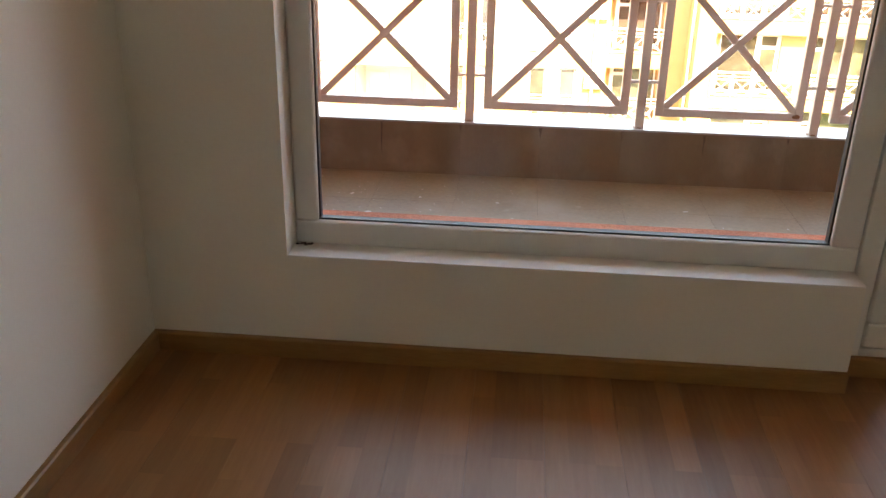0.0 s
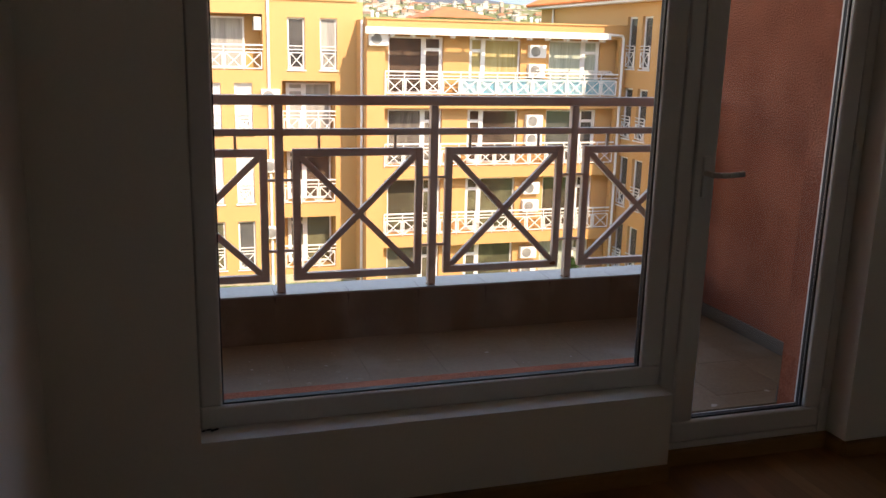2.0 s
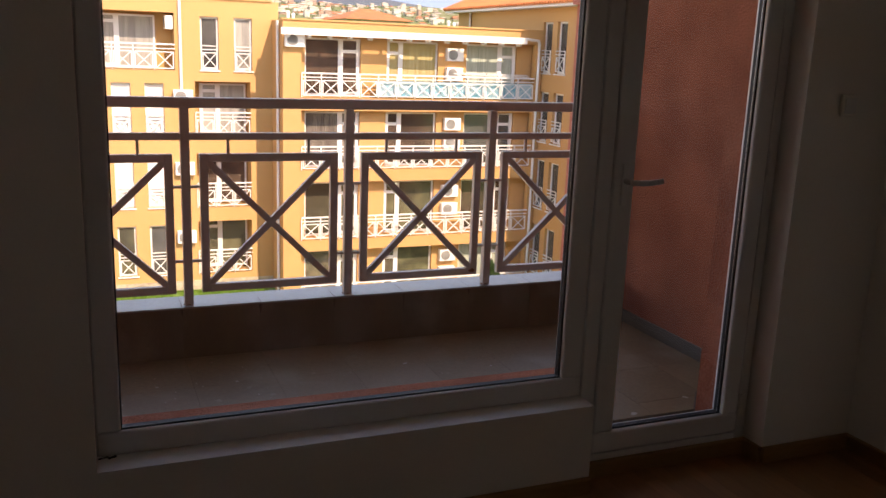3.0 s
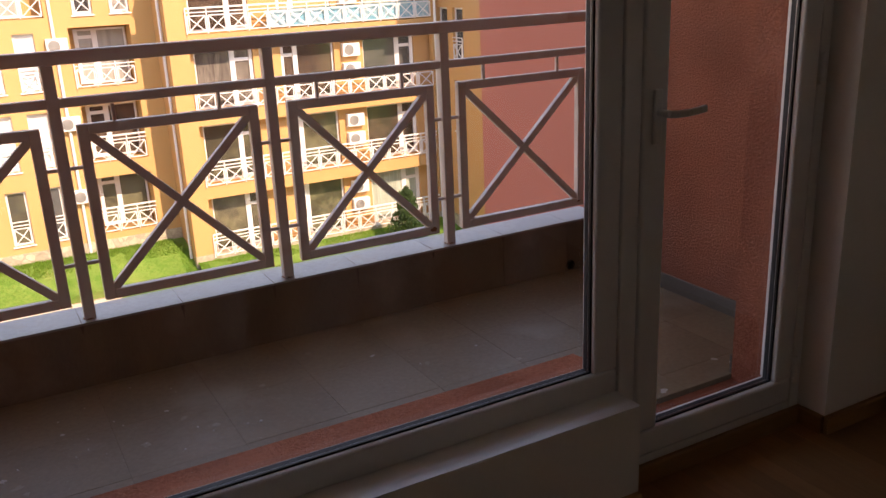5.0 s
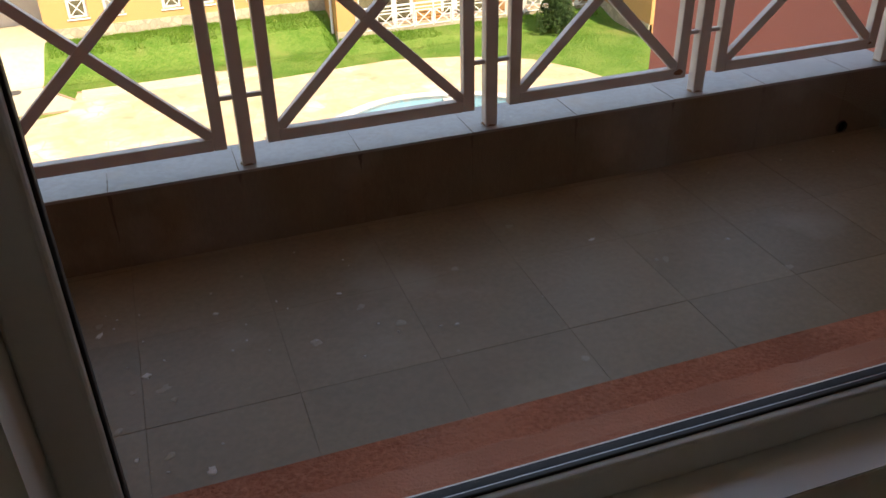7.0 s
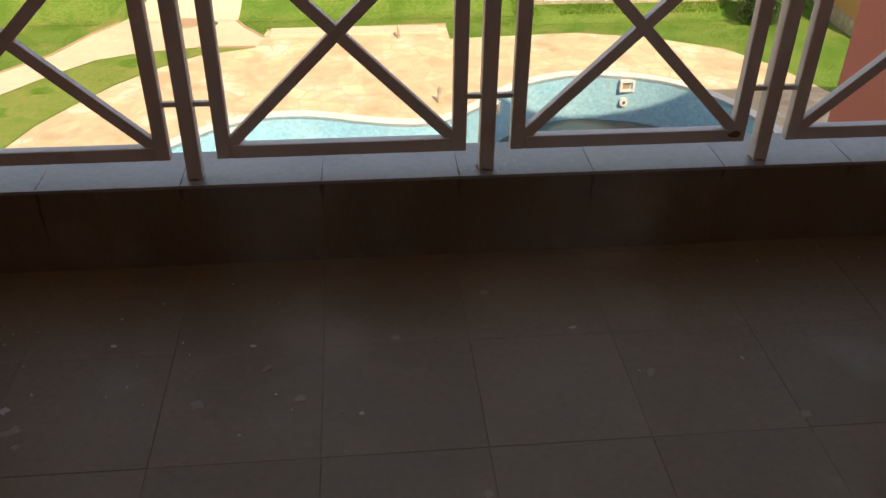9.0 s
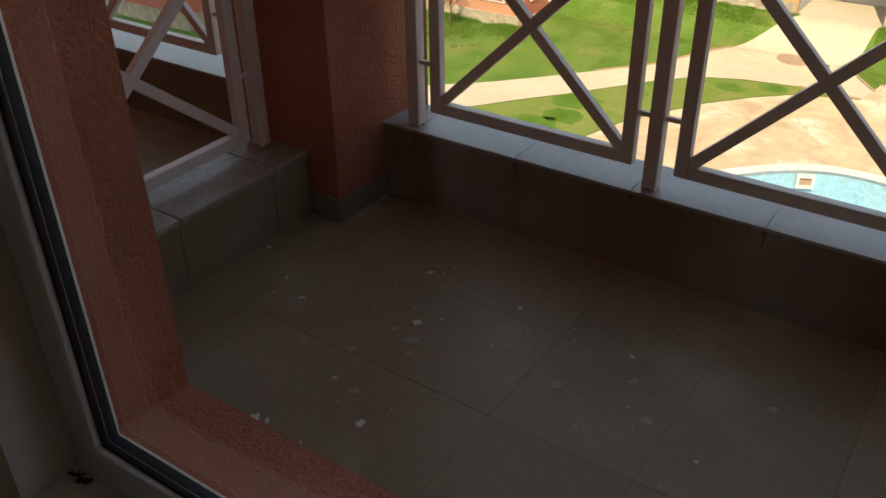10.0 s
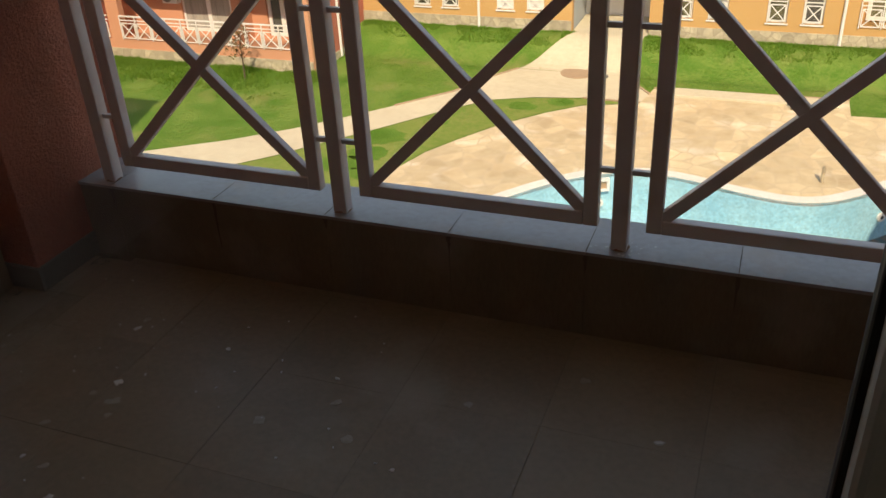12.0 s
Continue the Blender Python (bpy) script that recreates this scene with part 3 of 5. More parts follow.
for i in range(26):
    a, r = rd.uniform(0, 6.28), rd.uniform(0, 0.022)
    c = Vector((-0.135 + 1.4 * r * math.cos(a) + (0.02 if i > 18 else 0), 0.088 + 0.5 * r * math.sin(a), WZ0 + 0.006))
    bmesh.ops.create_icosphere(bm, subdivisions=1, radius=rd.uniform(0.0015, 0.0045), matrix=Matrix.Translation(c) @ Matrix.Diagonal((1.4, 1, 0.6, 1)))
solid("dirt_crumbs", bm, M_DIRT_HOLE, "dark crumbs of dirt in the sill corner", "dirt", kind="stuff")

# ---- the balcony ----
PX0, PX1 = -4.3, 2.56
YI, YC, ZT = 1.538, 1.72, 0.272       # parapet's inner face, coping's outer edge, coping's top
solid("balcony_slab", boxed(PX0 - 0.1, PX1 + 0.15, YO, 1.74, -0.25, ZB - 0.0009), M_GROUT, "tile-bedded concrete slab of the balcony", "balcony", kind="structure")
# unseen slab, added to shade the balcony floor; white for neutral bounce
solid("unseen_soffit", boxed(PX0 - 0.1, PX1 + 0.3, YO, 1.75, 2.75, 2.95), M_CEIL, "unseen white slab added to shade the balcony", "balcony", kind="structure")
solid("wall_balcony_end", boxed(PX1, PX1 + 0.25, YO, 1.63, -0.25, 2.75), M_STUCCO, "rough salmon stucco wall ending the balcony", "wall", kind="structure")
solid("parapet", boxed(PX0, PX1, YI + 0.0014, YC - 0.02, -0.25, ZT - 0.0016), M_GROUT, "low balcony parapet core behind brown tiles", "parapet", kind="structure")
bm = bmesh.new()
box(bm, PX1 - 0.012, PX1, YO, YI, ZB, ZB + 0.07, bevel=0.003)
box(bm, 2.163, PX1 - 0.012, YO, YO + 0.012, ZB, ZB + 0.07, bevel=0.003)
solid("balcony_skirting", bm, M_GREYSKIRT, "grey tile skirting at the foot of the stucco wall", "baseboard", kind="structure")

# column at the balcony's other end and the side parapet towards the neighbour
CX0, CX1, CY0 = -0.98, -0.605, 1.307
bm = bmesh.new()
box(bm, CX0, CX1, CY0, 1.78, -0.25, 2.75, bevel=0.004)
solid("column", bm, M_STUCCO, "square salmon stucco column between two balconies", "column", kind="structure")
bm = bmesh.new()
box(bm, CX0 - 0.012, CX1 + 0.011, CY0 - 0.012, CY0, ZB, ZB + 0.075, bevel=0.003)
box(bm, CX1, CX1 + 0.011, CY0 + 0.001, YI, ZB, ZB + 0.075, bevel=0.003)
solid("column_skirting", bm, M_GREYSKIRT, "grey tile skirting round the column's foot", "baseboard", kind="structure")
SX0, SX1 = -0.93, -0.712
solid("side_parapet", boxed(SX0 + 0.01, SX1 - 0.012, YO, CY0 - 0.013, ZB - 0.01, ZT - 0.047), M_GROUT, "low side parapet between the two balconies", "parapet", kind="structure")


# railings
def x_panel(w, h, bars=0.036, depth=0.030):
    """One framed panel with a diagonal cross; its middle at the origin, in the xz plane."""
    bm = bmesh.new()
    for s in (-1, 1):
        box(bm, s * w / 2 - (bars if s > 0 else 0), s * w / 2 + (bars if s < 0 else 0), -depth / 2, depth / 2, -h / 2, h / 2, bevel=0.003)
        box(bm, -w / 2 + bars, w / 2 - bars, -depth / 2, depth / 2, s * h / 2 - (bars if s > 0 else 0), s * h / 2 + (bars if s < 0 else 0), bevel=0.003)
    i, j = w / 2 - bars * 0.9, h / 2 - bars * 0.9
    bar(bm, (-i, 0, -j), (i, 0, j), 0.030, depth * 0.8, bevel=0.002)
    bar(bm, (-i, 0.0006, j), (i, 0.0006, -j), 0.030, depth * 0.8 - 0.002, bevel=0.002)
    return bm


POSTS = [-0.507, 0.258, 1.005, 1.747, 2.521]
YR = 1.58


def railing(name, posts, along, x_lo, x_hi, label, mid=0.645, tall=0.634, foot=0.0):
    """along(a, d, z): a runs along the rail, d across."""
    th = thing(name, along((x_lo + x_hi) / 2, 0, ZT), label, "railing")
    turn = math.atan2(along(1, 0, 0)[1] - along(0, 0, 0)[1], along(1, 0, 0)[0] - along(0, 0, 0)[0])
    up = Vector(along(0, 1, 0)) - Vector(along(0, 0, 0))

    def rail(nm, z0, z1, d):
        bm = bmesh.new()
        bar(bm, along(x_lo, 0, (z0 + z1) / 2), along(x_hi, 0, (z0 + z1) / 2), z1 - z0, d, up, bevel=0.004)
        part(nm, bm, M_RAIL, th)
    rail("top_rail", 1.164, 1.209, 0.05)
    rail("middle_rail", 1.023, 1.055, 0.032)
    for a in posts:
        bm = bmesh.new()
        bar(bm, along(a, 0, ZT - foot), along(a, 0, 1.1645), 0.039, 0.039, up, bevel=0.003)
        po = part("post", bm, M_RAIL, th)
        bm = bmesh.new()
        rr = random.Random(int(a * 100) + 7)
        rim = [bm.verts.new(along(a + rr.uniform(0.0215, 0.028) * math.cos(k * 0.449), rr.uniform(0.0215, 0.028) * math.sin(k * 0.449), ZT - foot + 0.0006)) for k in range(14)]
        col = [bm.verts.new(along(a + 0.021 * math.cos(k * 0.449), 0.021 * math.sin(k * 0.449), ZT - foot + rr.uniform(0.002, 0.007))) for k in range(14)]
        for k in range(14):
            bm.faces.new((rim[k], rim[(k + 1) % 14], col[(k + 1) % 14], col[k]))
        bm.faces.new(col)
        part("rusty_foot", bm, M_RUST, po, "rusty collar round the post's foot")
    for a, b in zip(posts, posts[1:]):
        lo, hi = a + 0.061, b - 0.054
        me = to_mesh("panel", x_panel(hi - lo, tall), M_RAIL)
        piece("panel", me, along((lo + hi) / 2, 0, mid), th, turn)
        if name == "balcony_railing" and a > 0.4:
            big = 1.0 if a > 0.9 and a < 1.2 else 0.45
            bm = bmesh.new()
            rr = random.Random(int(a * 50) + 3)
            n = 12
            ring_ = [bm.verts.new((hi - 0.03 + big * rr.uniform(0.010, 0.022) * math.cos(k * 0.5236), YR - 0.0162, mid - tall / 2 + 0.022 + big * rr.uniform(0.006, 0.015) * math.sin(k * 0.5236))) for k in range(n)]
            bm.faces.new(ring_)
            part("rust_run", bm, M_RUST2, th, "rust stain at the panel's lower corner")
        for c in (lo, hi):
            e = a if c == lo else b
            for z in (0.475, 0.815):
                bm = bmesh.new()
                bar(bm, along(min(c, e) + (0.019 if e < c else 0), 0, z), along(max(c, e) - (0.019 if e > c else 0), 0, z), 0.012, 0.012, up)
                part("link", bm, M_RAIL, th)
        for f in (0.2, 0.78):
            x = lo + (hi - lo) * f
            bm = bmesh.new()
            bar(bm, along(x, 0, mid + tall / 2), along(x, 0, 1.0235), 0.012, 0.012, up)
            part("link", bm, M_RAIL, th)
    return th


railing("balcony_railing", POSTS, lambda a, d, z: (a, YR + d, z), -0.59, PX1, "cream-painted metal balcony railing with crossed panels on coping")
railing("neighbour_railing", [-3.58, -2.83, -2.07, -1.31], lambda a, d, z: (a, YR + d, z), -4.2, CX0, "cream-painted railing of the neighbouring balcony, crossed panels")
railing("side_railing", [0.42, 1.25], lambda a, d, z: (-0.85 - d, a, z), YO, CY0, "white-painted side railing between the balconies, crossed panel", 0.580, 0.60, 0.025)
bm = bmesh.new()
box(bm, PX1 - 0.012, PX1, YR - 0.04, YR + 0.04, 1.15, 1.225, bevel=0.003)
solid("rail_bracket", bm, M_RAIL, "painted metal plate fixing the handrail to stucco", "bracket")
# drain hole in the parapet; a flat dark disc paints the shade inside
bm = bmesh.new()
m = Matrix.Translation((2.37, YI - 0.002, ZB + 0.028)) @ Matrix.Rotation(radians(90), 4, "X")
bmesh.ops.create_cone(bm, cap_ends=False, segments=18, radius1=0.024, radius2=0.021, depth=0.012, matrix=m)
bmesh.ops.create_circle(bm, cap_ends=True, segments=18, radius=0.022, matrix=m @ Matrix.Translation((0, 0, -0.002)))
solid("drain_outlet", bm, M_DIRT_HOLE, "round drain outlet low in the parapet, its shade painted dark", "drain")

# ---- the courtyard ----
G = -9.1
POOL = [(-5.4, 18.6), (-4.5, 20.1), (-3.2, 21.4), (-2.0, 21.95), (-0.7, 21.95), (0.75, 21.5), (2.1, 21.25), (3.1, 21.5), (4.18, 22.4), (5.4, 23.6), (6.95, 24.3), (8.5, 24.2),
        (9.95, 23.6), (11.0, 22.4), (11.6, 21.0), (11.75, 19.5), (10.8, 17.3), (8.5, 16.2), (5.8, 16.3), (3.2, 16.8), (0.0, 16.2), (-3.0, 16.2), (-5.0, 17.0)]
pool_line = [(p.x, p.y) for p in curve_points(POOL, 5)]


def grown(line, d):
    n, out = len(line), []
    for i in range(n):
        a, b = Vector(line[i - 1]), Vector(line[(i + 1) % n])
        t = (b - a).normalized()
        out.append((line[i][0] - t.y * d, line[i][1] + t.x * d))
    return out


rim_line = grown(pool_line, 0.32)
DECK = [(-9.3, 10), (-9.2, 17), (-8.6, 20.3), (-8.1, 21.9), (-7.4, 23.2), (-6.6, 24.5), (-5.5, 25.8), (-4.45, 26.75), (-2.7, 27.35), (-2.45, 28.9), (3.7, 29.2), (3.72, 27.75), (5.7, 27.9), (8.1, 28.05), (10.5, 27.45), (12.7, 26.25),
        (13.8, 24.7), (14.7, 22.3), (15.0, 19.0), (15.0, 10)]
ground = solid("ground", sheet([[(-2500, -2500), (2500, -2500), (2500, 2500), (-2500, 2500)], rim_line], G), M_GRASS, "sunlit green lawn of the courtyard", "lawn", kind="structure")
deck = solid("pool_deck", sheet([DECK, rim_line], G + 0.03), M_DECK, "tan flagstone terrace round the pool", "terrace", kind="structure")
bm = sheet([rim_line, pool_line], G + 0.06)
g0 = bmesh.ops.extrude_face_region(bm, geom=bm.faces[:])["geom"]
bmesh.ops.translate(bm, verts=[v for v in g0 if isinstance(v, bmesh.types.BMVert)], vec=(0, 0, -0.12))
solid("pool_rim", bm, M_RIM, "white stone edging round the swimming pool", "pool edge", kind="structure")
bm = bmesh.new()
depth_at = lambda x: G - 1.15 - 0.9 * min(max((x - 3.2) / 2.0, 0), 1)
lo = [bm.verts.new((x, y, depth_at(x))) for x, y in pool_line]
hi = [bm.verts.new((x, y, G + 0.03)) for x, y in pool_line]
k = len(lo)
for i in range(k):
    bm.faces.new((lo[i], lo[(i + 1) % k], hi[(i + 1) % k], hi[i]))
bmesh.ops.triangle_fill(bm, edges=[bm.edges.get((lo[i], lo[(i + 1) % k])) for i in range(k)], use_beauty=True)
solid("pool_basin", bm, M_POOL, "nearly empty pool basin of light blue mosaic", "swimming pool", kind="structure")
solid("pool_water", sheet([[(x, y) for x, y in pool_line if x > 3.9]], G - 1.45), M_WATER, "shallow murky rainwater in the pool's deep end", "water", kind="structure")


def skimmer(x, y, turn):
    """A skimmer mouth with the inlet fitting below it, on the pool wall."""
    m = Matrix.Translation((x, y, G)) @ Matrix.Rotation(radians(turn), 4, "Z")
    sk = thing("pool_skimmer", m.translation, "white plastic skimmer opening in the pool wall", "skimmer", "pool skimmers")
    bm = bmesh.new()
    for b in ((-0.23, 0.23, -0.12, -0.05), (-0.23, 0.23, -0.42, -0.36), (-0.23, -0.16, -0.36, -0.12), (0.16, 0.23, -0.36, -0.12)):
        box(bm, b[0], b[1], -0.06, 0.06, b[2], b[3])
    bm.transform(m)
    part("frame", bm, M_RIM, sk)
    # brown plate; its colour stands for the shade in the mouth
    bm = boxed(-0.16, 0.16, 0.02, 0.05, -0.36, -0.12)
    bm.transform(m)
    part("flap", bm, M_KERB, sk, "brownish plate painted as the skimmer's shaded mouth")
    bm = bmesh.new()
    tube(bm, (-0.05, -0.04, -0.78), (-0.05, 0.08, -0.78), 0.13, 18)
    bm.transform(m)
    inl = solid("pool_inlet", bm, M_RIM, "round white inlet fitting in the pool wall", "inlet", "pool inlets")
    bm = bmesh.new()
    tube(bm, (-0.05, -0.06, -0.78), (-0.05, -0.035, -0.78), 0.05, 12)
    bm.transform(m)
    part("nozzle", bm, M_FAN, inl)


skimmer(8.85, 24.06, 0)
skimmer(-2.75, 21.55, 28)
skimmer(4.5, 22.68, 40)


def rise(x, y):
    """Height of the lawn above the terrace level: it banks up to the long house."""
    if 6.75 <= x < 17.6:
        f = min(max((y - 29.0) / 1.4, 0), 1)
        return 0.26 * f * f * (3 - 2 * f)
    f = min(max((y - 30.1) / 2.1, 0), 1)
    return 0.8 * f * f * (3 - 2 * f) if -15.1 < x < 6.75 else 0.0


bm = bmesh.new()
nx, ny = 40, 14
grid = [[bm.verts.new((-15.1 + 21.84 * i / nx, 29.9 + 2.6 * j / ny, G + 0.012 + rise(0, 29.9 + 2.6 * j / ny))) for j in range(ny + 1)] for i in range(nx + 1)]
for i in range(nx):
    for j in range(ny):
        bm.faces.new((grid[i][j], grid[i + 1][j], grid[i + 1][j + 1], grid[i][j + 1]))
for i in range(nx):
    for j in range(ny):
        q = [(6.755 + 10.84 * a / nx, 29.0 + 1.38 * b / ny) for a, b in ((i, j), (i + 1, j), (i + 1, j + 1), (i, j + 1))]
        bm.faces.new([bm.verts.new((x, y, G + 0.012 + rise(x, y))) for x, y in q])
bmesh.ops.remove_doubles(bm, verts=bm.verts[:], dist=0.0005)
solid("lawn_bank", bm, M_GRASS, "grassy bank rising to the long house", "lawn", kind="structure", smooth=True)
PATH_FAR = [(-24, 16.7), (-16.9, 19.65), (-14.6, 21.2), (-13.0, 22.6), (-11.9, 23.8), (-10.6, 25.3), (-9.1, 27.1), (-8.3, 28.9), (-7.6, 30.0)]
PATH_NEAR = [(-2.7, 27.45), (-4.6, 27.5), (-6.3, 27.15), (-7.6, 26.6), (-8.7, 25.4), (-9.6, 24.2), (-10.5, 23.0), (-11.5, 21.8), (-12.4, 20.6), (-13.6, 19.35), (-23, 15.4)]
PATHLINE = PATH_FAR + [(-3.55, 30.0), (-3.2, 29.3), (-2.5, 28.3)] + PATH_NEAR
solid("footpath", sheet([PATHLINE], G + 0.022), M_PATHM, "pale concrete footpath across the lawn", "path", kind="structure")
bm = bmesh.new()
rows_ = []
for j in range(11):
    y = 30.0 + 2.42 * j / 10
    f = j / 10
    rows_.append([bm.verts.new((x, y, G + 0.03 + rise(0, y))) for x in (-7.6 + 1.7 * f, -3.55 + 0.2 * f)])
for p, q in zip(rows_, rows_[1:]):
    bm.faces.new((p[0], p[1], q[1], q[0]))
solid("path_ramp", bm, M_PATHM, "pale concrete ramp up to the passage", "path", kind="structure")
solid("dry_grass_strip", sheet([[(x, y - 0.06) for x, y in PATH_NEAR[::-1]] + [(-4.5, 26.85), (-5.55, 25.9), (-6.65, 24.6), (-7.45, 23.3), (-8.15, 22.0), (-8.65, 20.4), (-9.25, 17), (-9.3, 12)]], G + 0.012), M_DRY,
      "yellowed patchy grass between path and terrace", "lawn", kind="structure")
bm = bmesh.new()
for p, q in list(zip(PATH_FAR[5:], PATH_FAR[6:])) + [((-3.55, 30.0), (-3.2, 29.3)), ((-3.2, 29.3), (-2.5, 28.3))] + [((-2.7, 27.43), (-4.6, 27.48)), ((3.72, 29.2), (-2.45, 28.95))]:
    bar(bm, (*p, G + 0.02), (*q, G + 0.02), 0.08, 0.07, (0, 0, 1))
solid("path_kerb", bm, M_KERB, "narrow reddish kerb along the footpath", "kerb", kind="structure")
bm = bmesh.new()
box(bm, -2.3, 3.4, 28.25, 28.95, G, G + 0.11, bevel=0.02)
solid("concrete_strip", bm, M_PATHM, "low pale concrete strip at the terrace edge", "slab", kind="structure")
for at, r, mt in (((-5.35, 29.95), 0.62, M_KERB), ((-4.4, 29.75), 0.2, M_FAN)):
    mh = thing("manhole_cover", (*at, G + 0.02), "round manhole cover set in the footpath", "manhole")
    bm = bmesh.new()
    tube(bm, (*at, G + 0.02), (*at, G + 0.045), r, 28)
    part("ring", bm, mt, mh)
    bm = bmesh.new()
    tube(bm, (*at, G + 0.03), (*at, G + 0.055), r * 0.82, 28)
    part("lid", bm, mt, mh)
for at in ((2.0, 27.9), (2.89, 22.65)):
    bm = bmesh.new()
    tube(bm, (*at, G + 0.02), (*at, G + 0.42), 0.05, 10)
    tube(bm, (*at, G + 0.42), (*at, G + 0.5), 0.06, 10, 0.03)
    solid("standpipe", bm, M_PLINTH, "short grey standpipe on the pool terrace", "pipe")

# grass blades on the lawns that face the balcony
bm_v, bm_f = [], []
rg = random.Random(11)


def inside(pt, poly):
    c, n = False, len(poly)
    for i in range(n):
        (x0, y0), (x1, y1) = poly[i - 1], poly[i]
        if (y0 > pt[1]) != (y1 > pt[1]) and pt[0] < (x1 - x0) * (pt[1] - y0) / (y1 - y0) + x0:
            c = not c
    return c


CLUMPS = [(-9.95, 22.7, 0.75), (-9.8, 21.4, 0.6), (-10.3, 20.5, 0.7), (-9.3, 20.0, 0.45), (-8.6, 24.3, 0.3), (-6.4, 26.3, 0.45), (-5.2, 26.95, 0.4)]


def blade(x, y, z, h, lean):
    a = rg.uniform(0, 6.28)
    c, sn = 0.013 * math.cos(a), 0.013 * math.sin(a)
    j = len(bm_v)
    bm_v.extend(((x - c, y - sn, z), (x + c, y + sn, z), (x + rg.uniform(-lean, lean), y + rg.uniform(-lean, lean), z + h)))
    bm_f.append((j, j + 1, j + 2))


for i in range(330000):
    x, y = rg.uniform(-24, 17.2), 32.3 - 13.0 * rg.random() ** 1.4
    near_wall = y > 31.3 or x < -14.8 and y > 26.7 or x > 6.3 and y > 29.6
    if not near_wall and rg.random() > 0.2 + 0.8 * min(max((y - 23.5) / 6, 0), 1):
        continue
    clump = noise.noise((x * 0.5, y * 0.5, 3)) + 0.6 * noise.noise((x * 1.7, y * 1.7, 8))
    if not near_wall and clump < rg.uniform(-0.3, 1.1):
        continue
    if y > 30.3 and (x > 6.7 or -7.6 + 0.7 * (y - 30.0) < x < -3.3) or x < -14.85 and y > 27.72 or inside((x, y), DECK) or inside((x, y), PATHLINE):
        continue
    h = rg.uniform(0.02, 0.05) * (1.0 + max(clump, 0)) * (2.0 if near_wall and clump > -0.15 else 0.5)
    blade(x, y, G + 0.01 + rise(x, y), h, 0.06 if near_wall else 0.09)
# long rough grass along the foot of the peach house
for i in range(46000):
    x, y = rg.uniform(-25, -14.4), 27.7 - 3.2 * rg.random() ** 1.7
    clump = noise.noise((x * 0.6, y * 0.6, 5)) + 0.6 * noise.noise((x * 2.1, y * 2.1, 1))
    if clump < rg.uniform(-0.7, 0.5) + 0.25 * (27.7 - y) or inside((x, y), PATHLINE):
        continue
    blade(x, y, G + 0.01 + rise(x, y), rg.uniform(0.06, 0.17) * (1.0 + 0.6 * max(clump, 0)) * (1.0 - 0.2 * (27.7 - y)), 0.08)
for cx, cy, r in CLUMPS:
    for i in range(int(2200 * r * r)):
        a, f = rg.uniform(0, 6.28), rg.random() ** 0.55
        x, y = cx + r * f * math.cos(a), cy + 0.85 * r * f * math.sin(a)
        blade(x, y, G + 0.016, rg.uniform(0.01, 0.025) * (1.15 - f), 0.05)
    bm = bmesh.new()
    ring_ = []
    for k in range(36):
        a = k * 0.1745
        d = r * (1.0 + 0.35 * noise.noise((cx + 1.6 * math.cos(a), cy + 1.6 * math.sin(a), 2.0)) + rg.uniform(-0.08, 0.08))
        ring_.append(bm.verts.new((cx + 1.15 * d * math.cos(a), cy + 0.85 * d * math.sin(a), G + 0.017)))
    bm.faces.new(ring_)
    solid("grass_patch", bm, M_LUSH, "darker green patch of lush grass", "lawn", kind="structure")
me = bpy.data.meshes.new("grass")
me.from_pydata(bm_v, [], bm_f)
me.materials.append(M_BLADE)
tagged(new("grass", me), "uneven tufts of fresh green lawn grass", "grass", kind="stuff")

# ---- facades ----
FAR = {}


def far_panel(w, h):
    """Shared mesh of a far rail panel: frame and cross, centred on its foot."""
    key = ("p", round(w, 3), round(h, 3))
    if key not in FAR:
        bm = bmesh.new()
        b = 0.034
        i, z0, z1 = min(0.06, w * 0.09), 0.07, h * 0.70
        for x in (-w / 2 + i, w / 2 - i):
            box(bm, x - b / 2, x + b / 2, -0.015, 0.015, z0, z1)
        for z in (z0, z1):
            box(bm, -w / 2 + i, w / 2 - i, -0.014, 0.014, z - b / 2, z + b / 2)
        bar(bm, (-w / 2 + i, 0, z0), (w / 2 - i, 0, z1), b, 0.024)
        bar(bm, (-w / 2 + i, 0.002, z1), (w / 2 - i, 0.002, z0), b, 0.022)
        box(bm, -w / 2, w / 2, -0.017, 0.017, h * 0.83 - b / 2, h * 0.83 + b / 2)
        box(bm, -w / 2, w / 2, -0.017, 0.017, h - b, h)
        box(bm, -w / 2 - 0.018, -w / 2 + 0.018, -0.018, 0.018, 0, h - b)
        FAR[key] = to_mesh("panel", bm, M_WHITE)
    return FAR[key]


def far_rail(house, a0, a1, z, place, turn, h=0.95):
    n = max(1, round((a1 - a0) / 0.74))
    w = (a1 - a0) / n
    bm = bmesh.new()
    bar(bm, place(a0, -0.05, z + h), place(a1, -0.05, z + h), 0.045, 0.05, (0, 0, 1))
    r = part("balcony_rail", bm, M_WHITE, house, "white metal rail with crossed panels")
    for i in range(n):
        piece("panel", far_panel(w, h), place(a0 + w * (i + 0.5), -0.05, z), r, turn)


def box_at(bm, x0, x1, z0, z1, place, d, proud=0.012):
    vs = [bm.verts.new(place(x, e, z)) for x in (x0, x1) for e in (d - proud, d + 0.05) for z in (z0, z1)]
    for q in ((0, 1, 3, 2), (4, 6, 7, 5), (0, 4, 5, 1), (2, 3, 7, 6), (0, 2, 6, 4), (1, 5, 7, 3)):
        bm.faces.new([vs[k] for k in q])


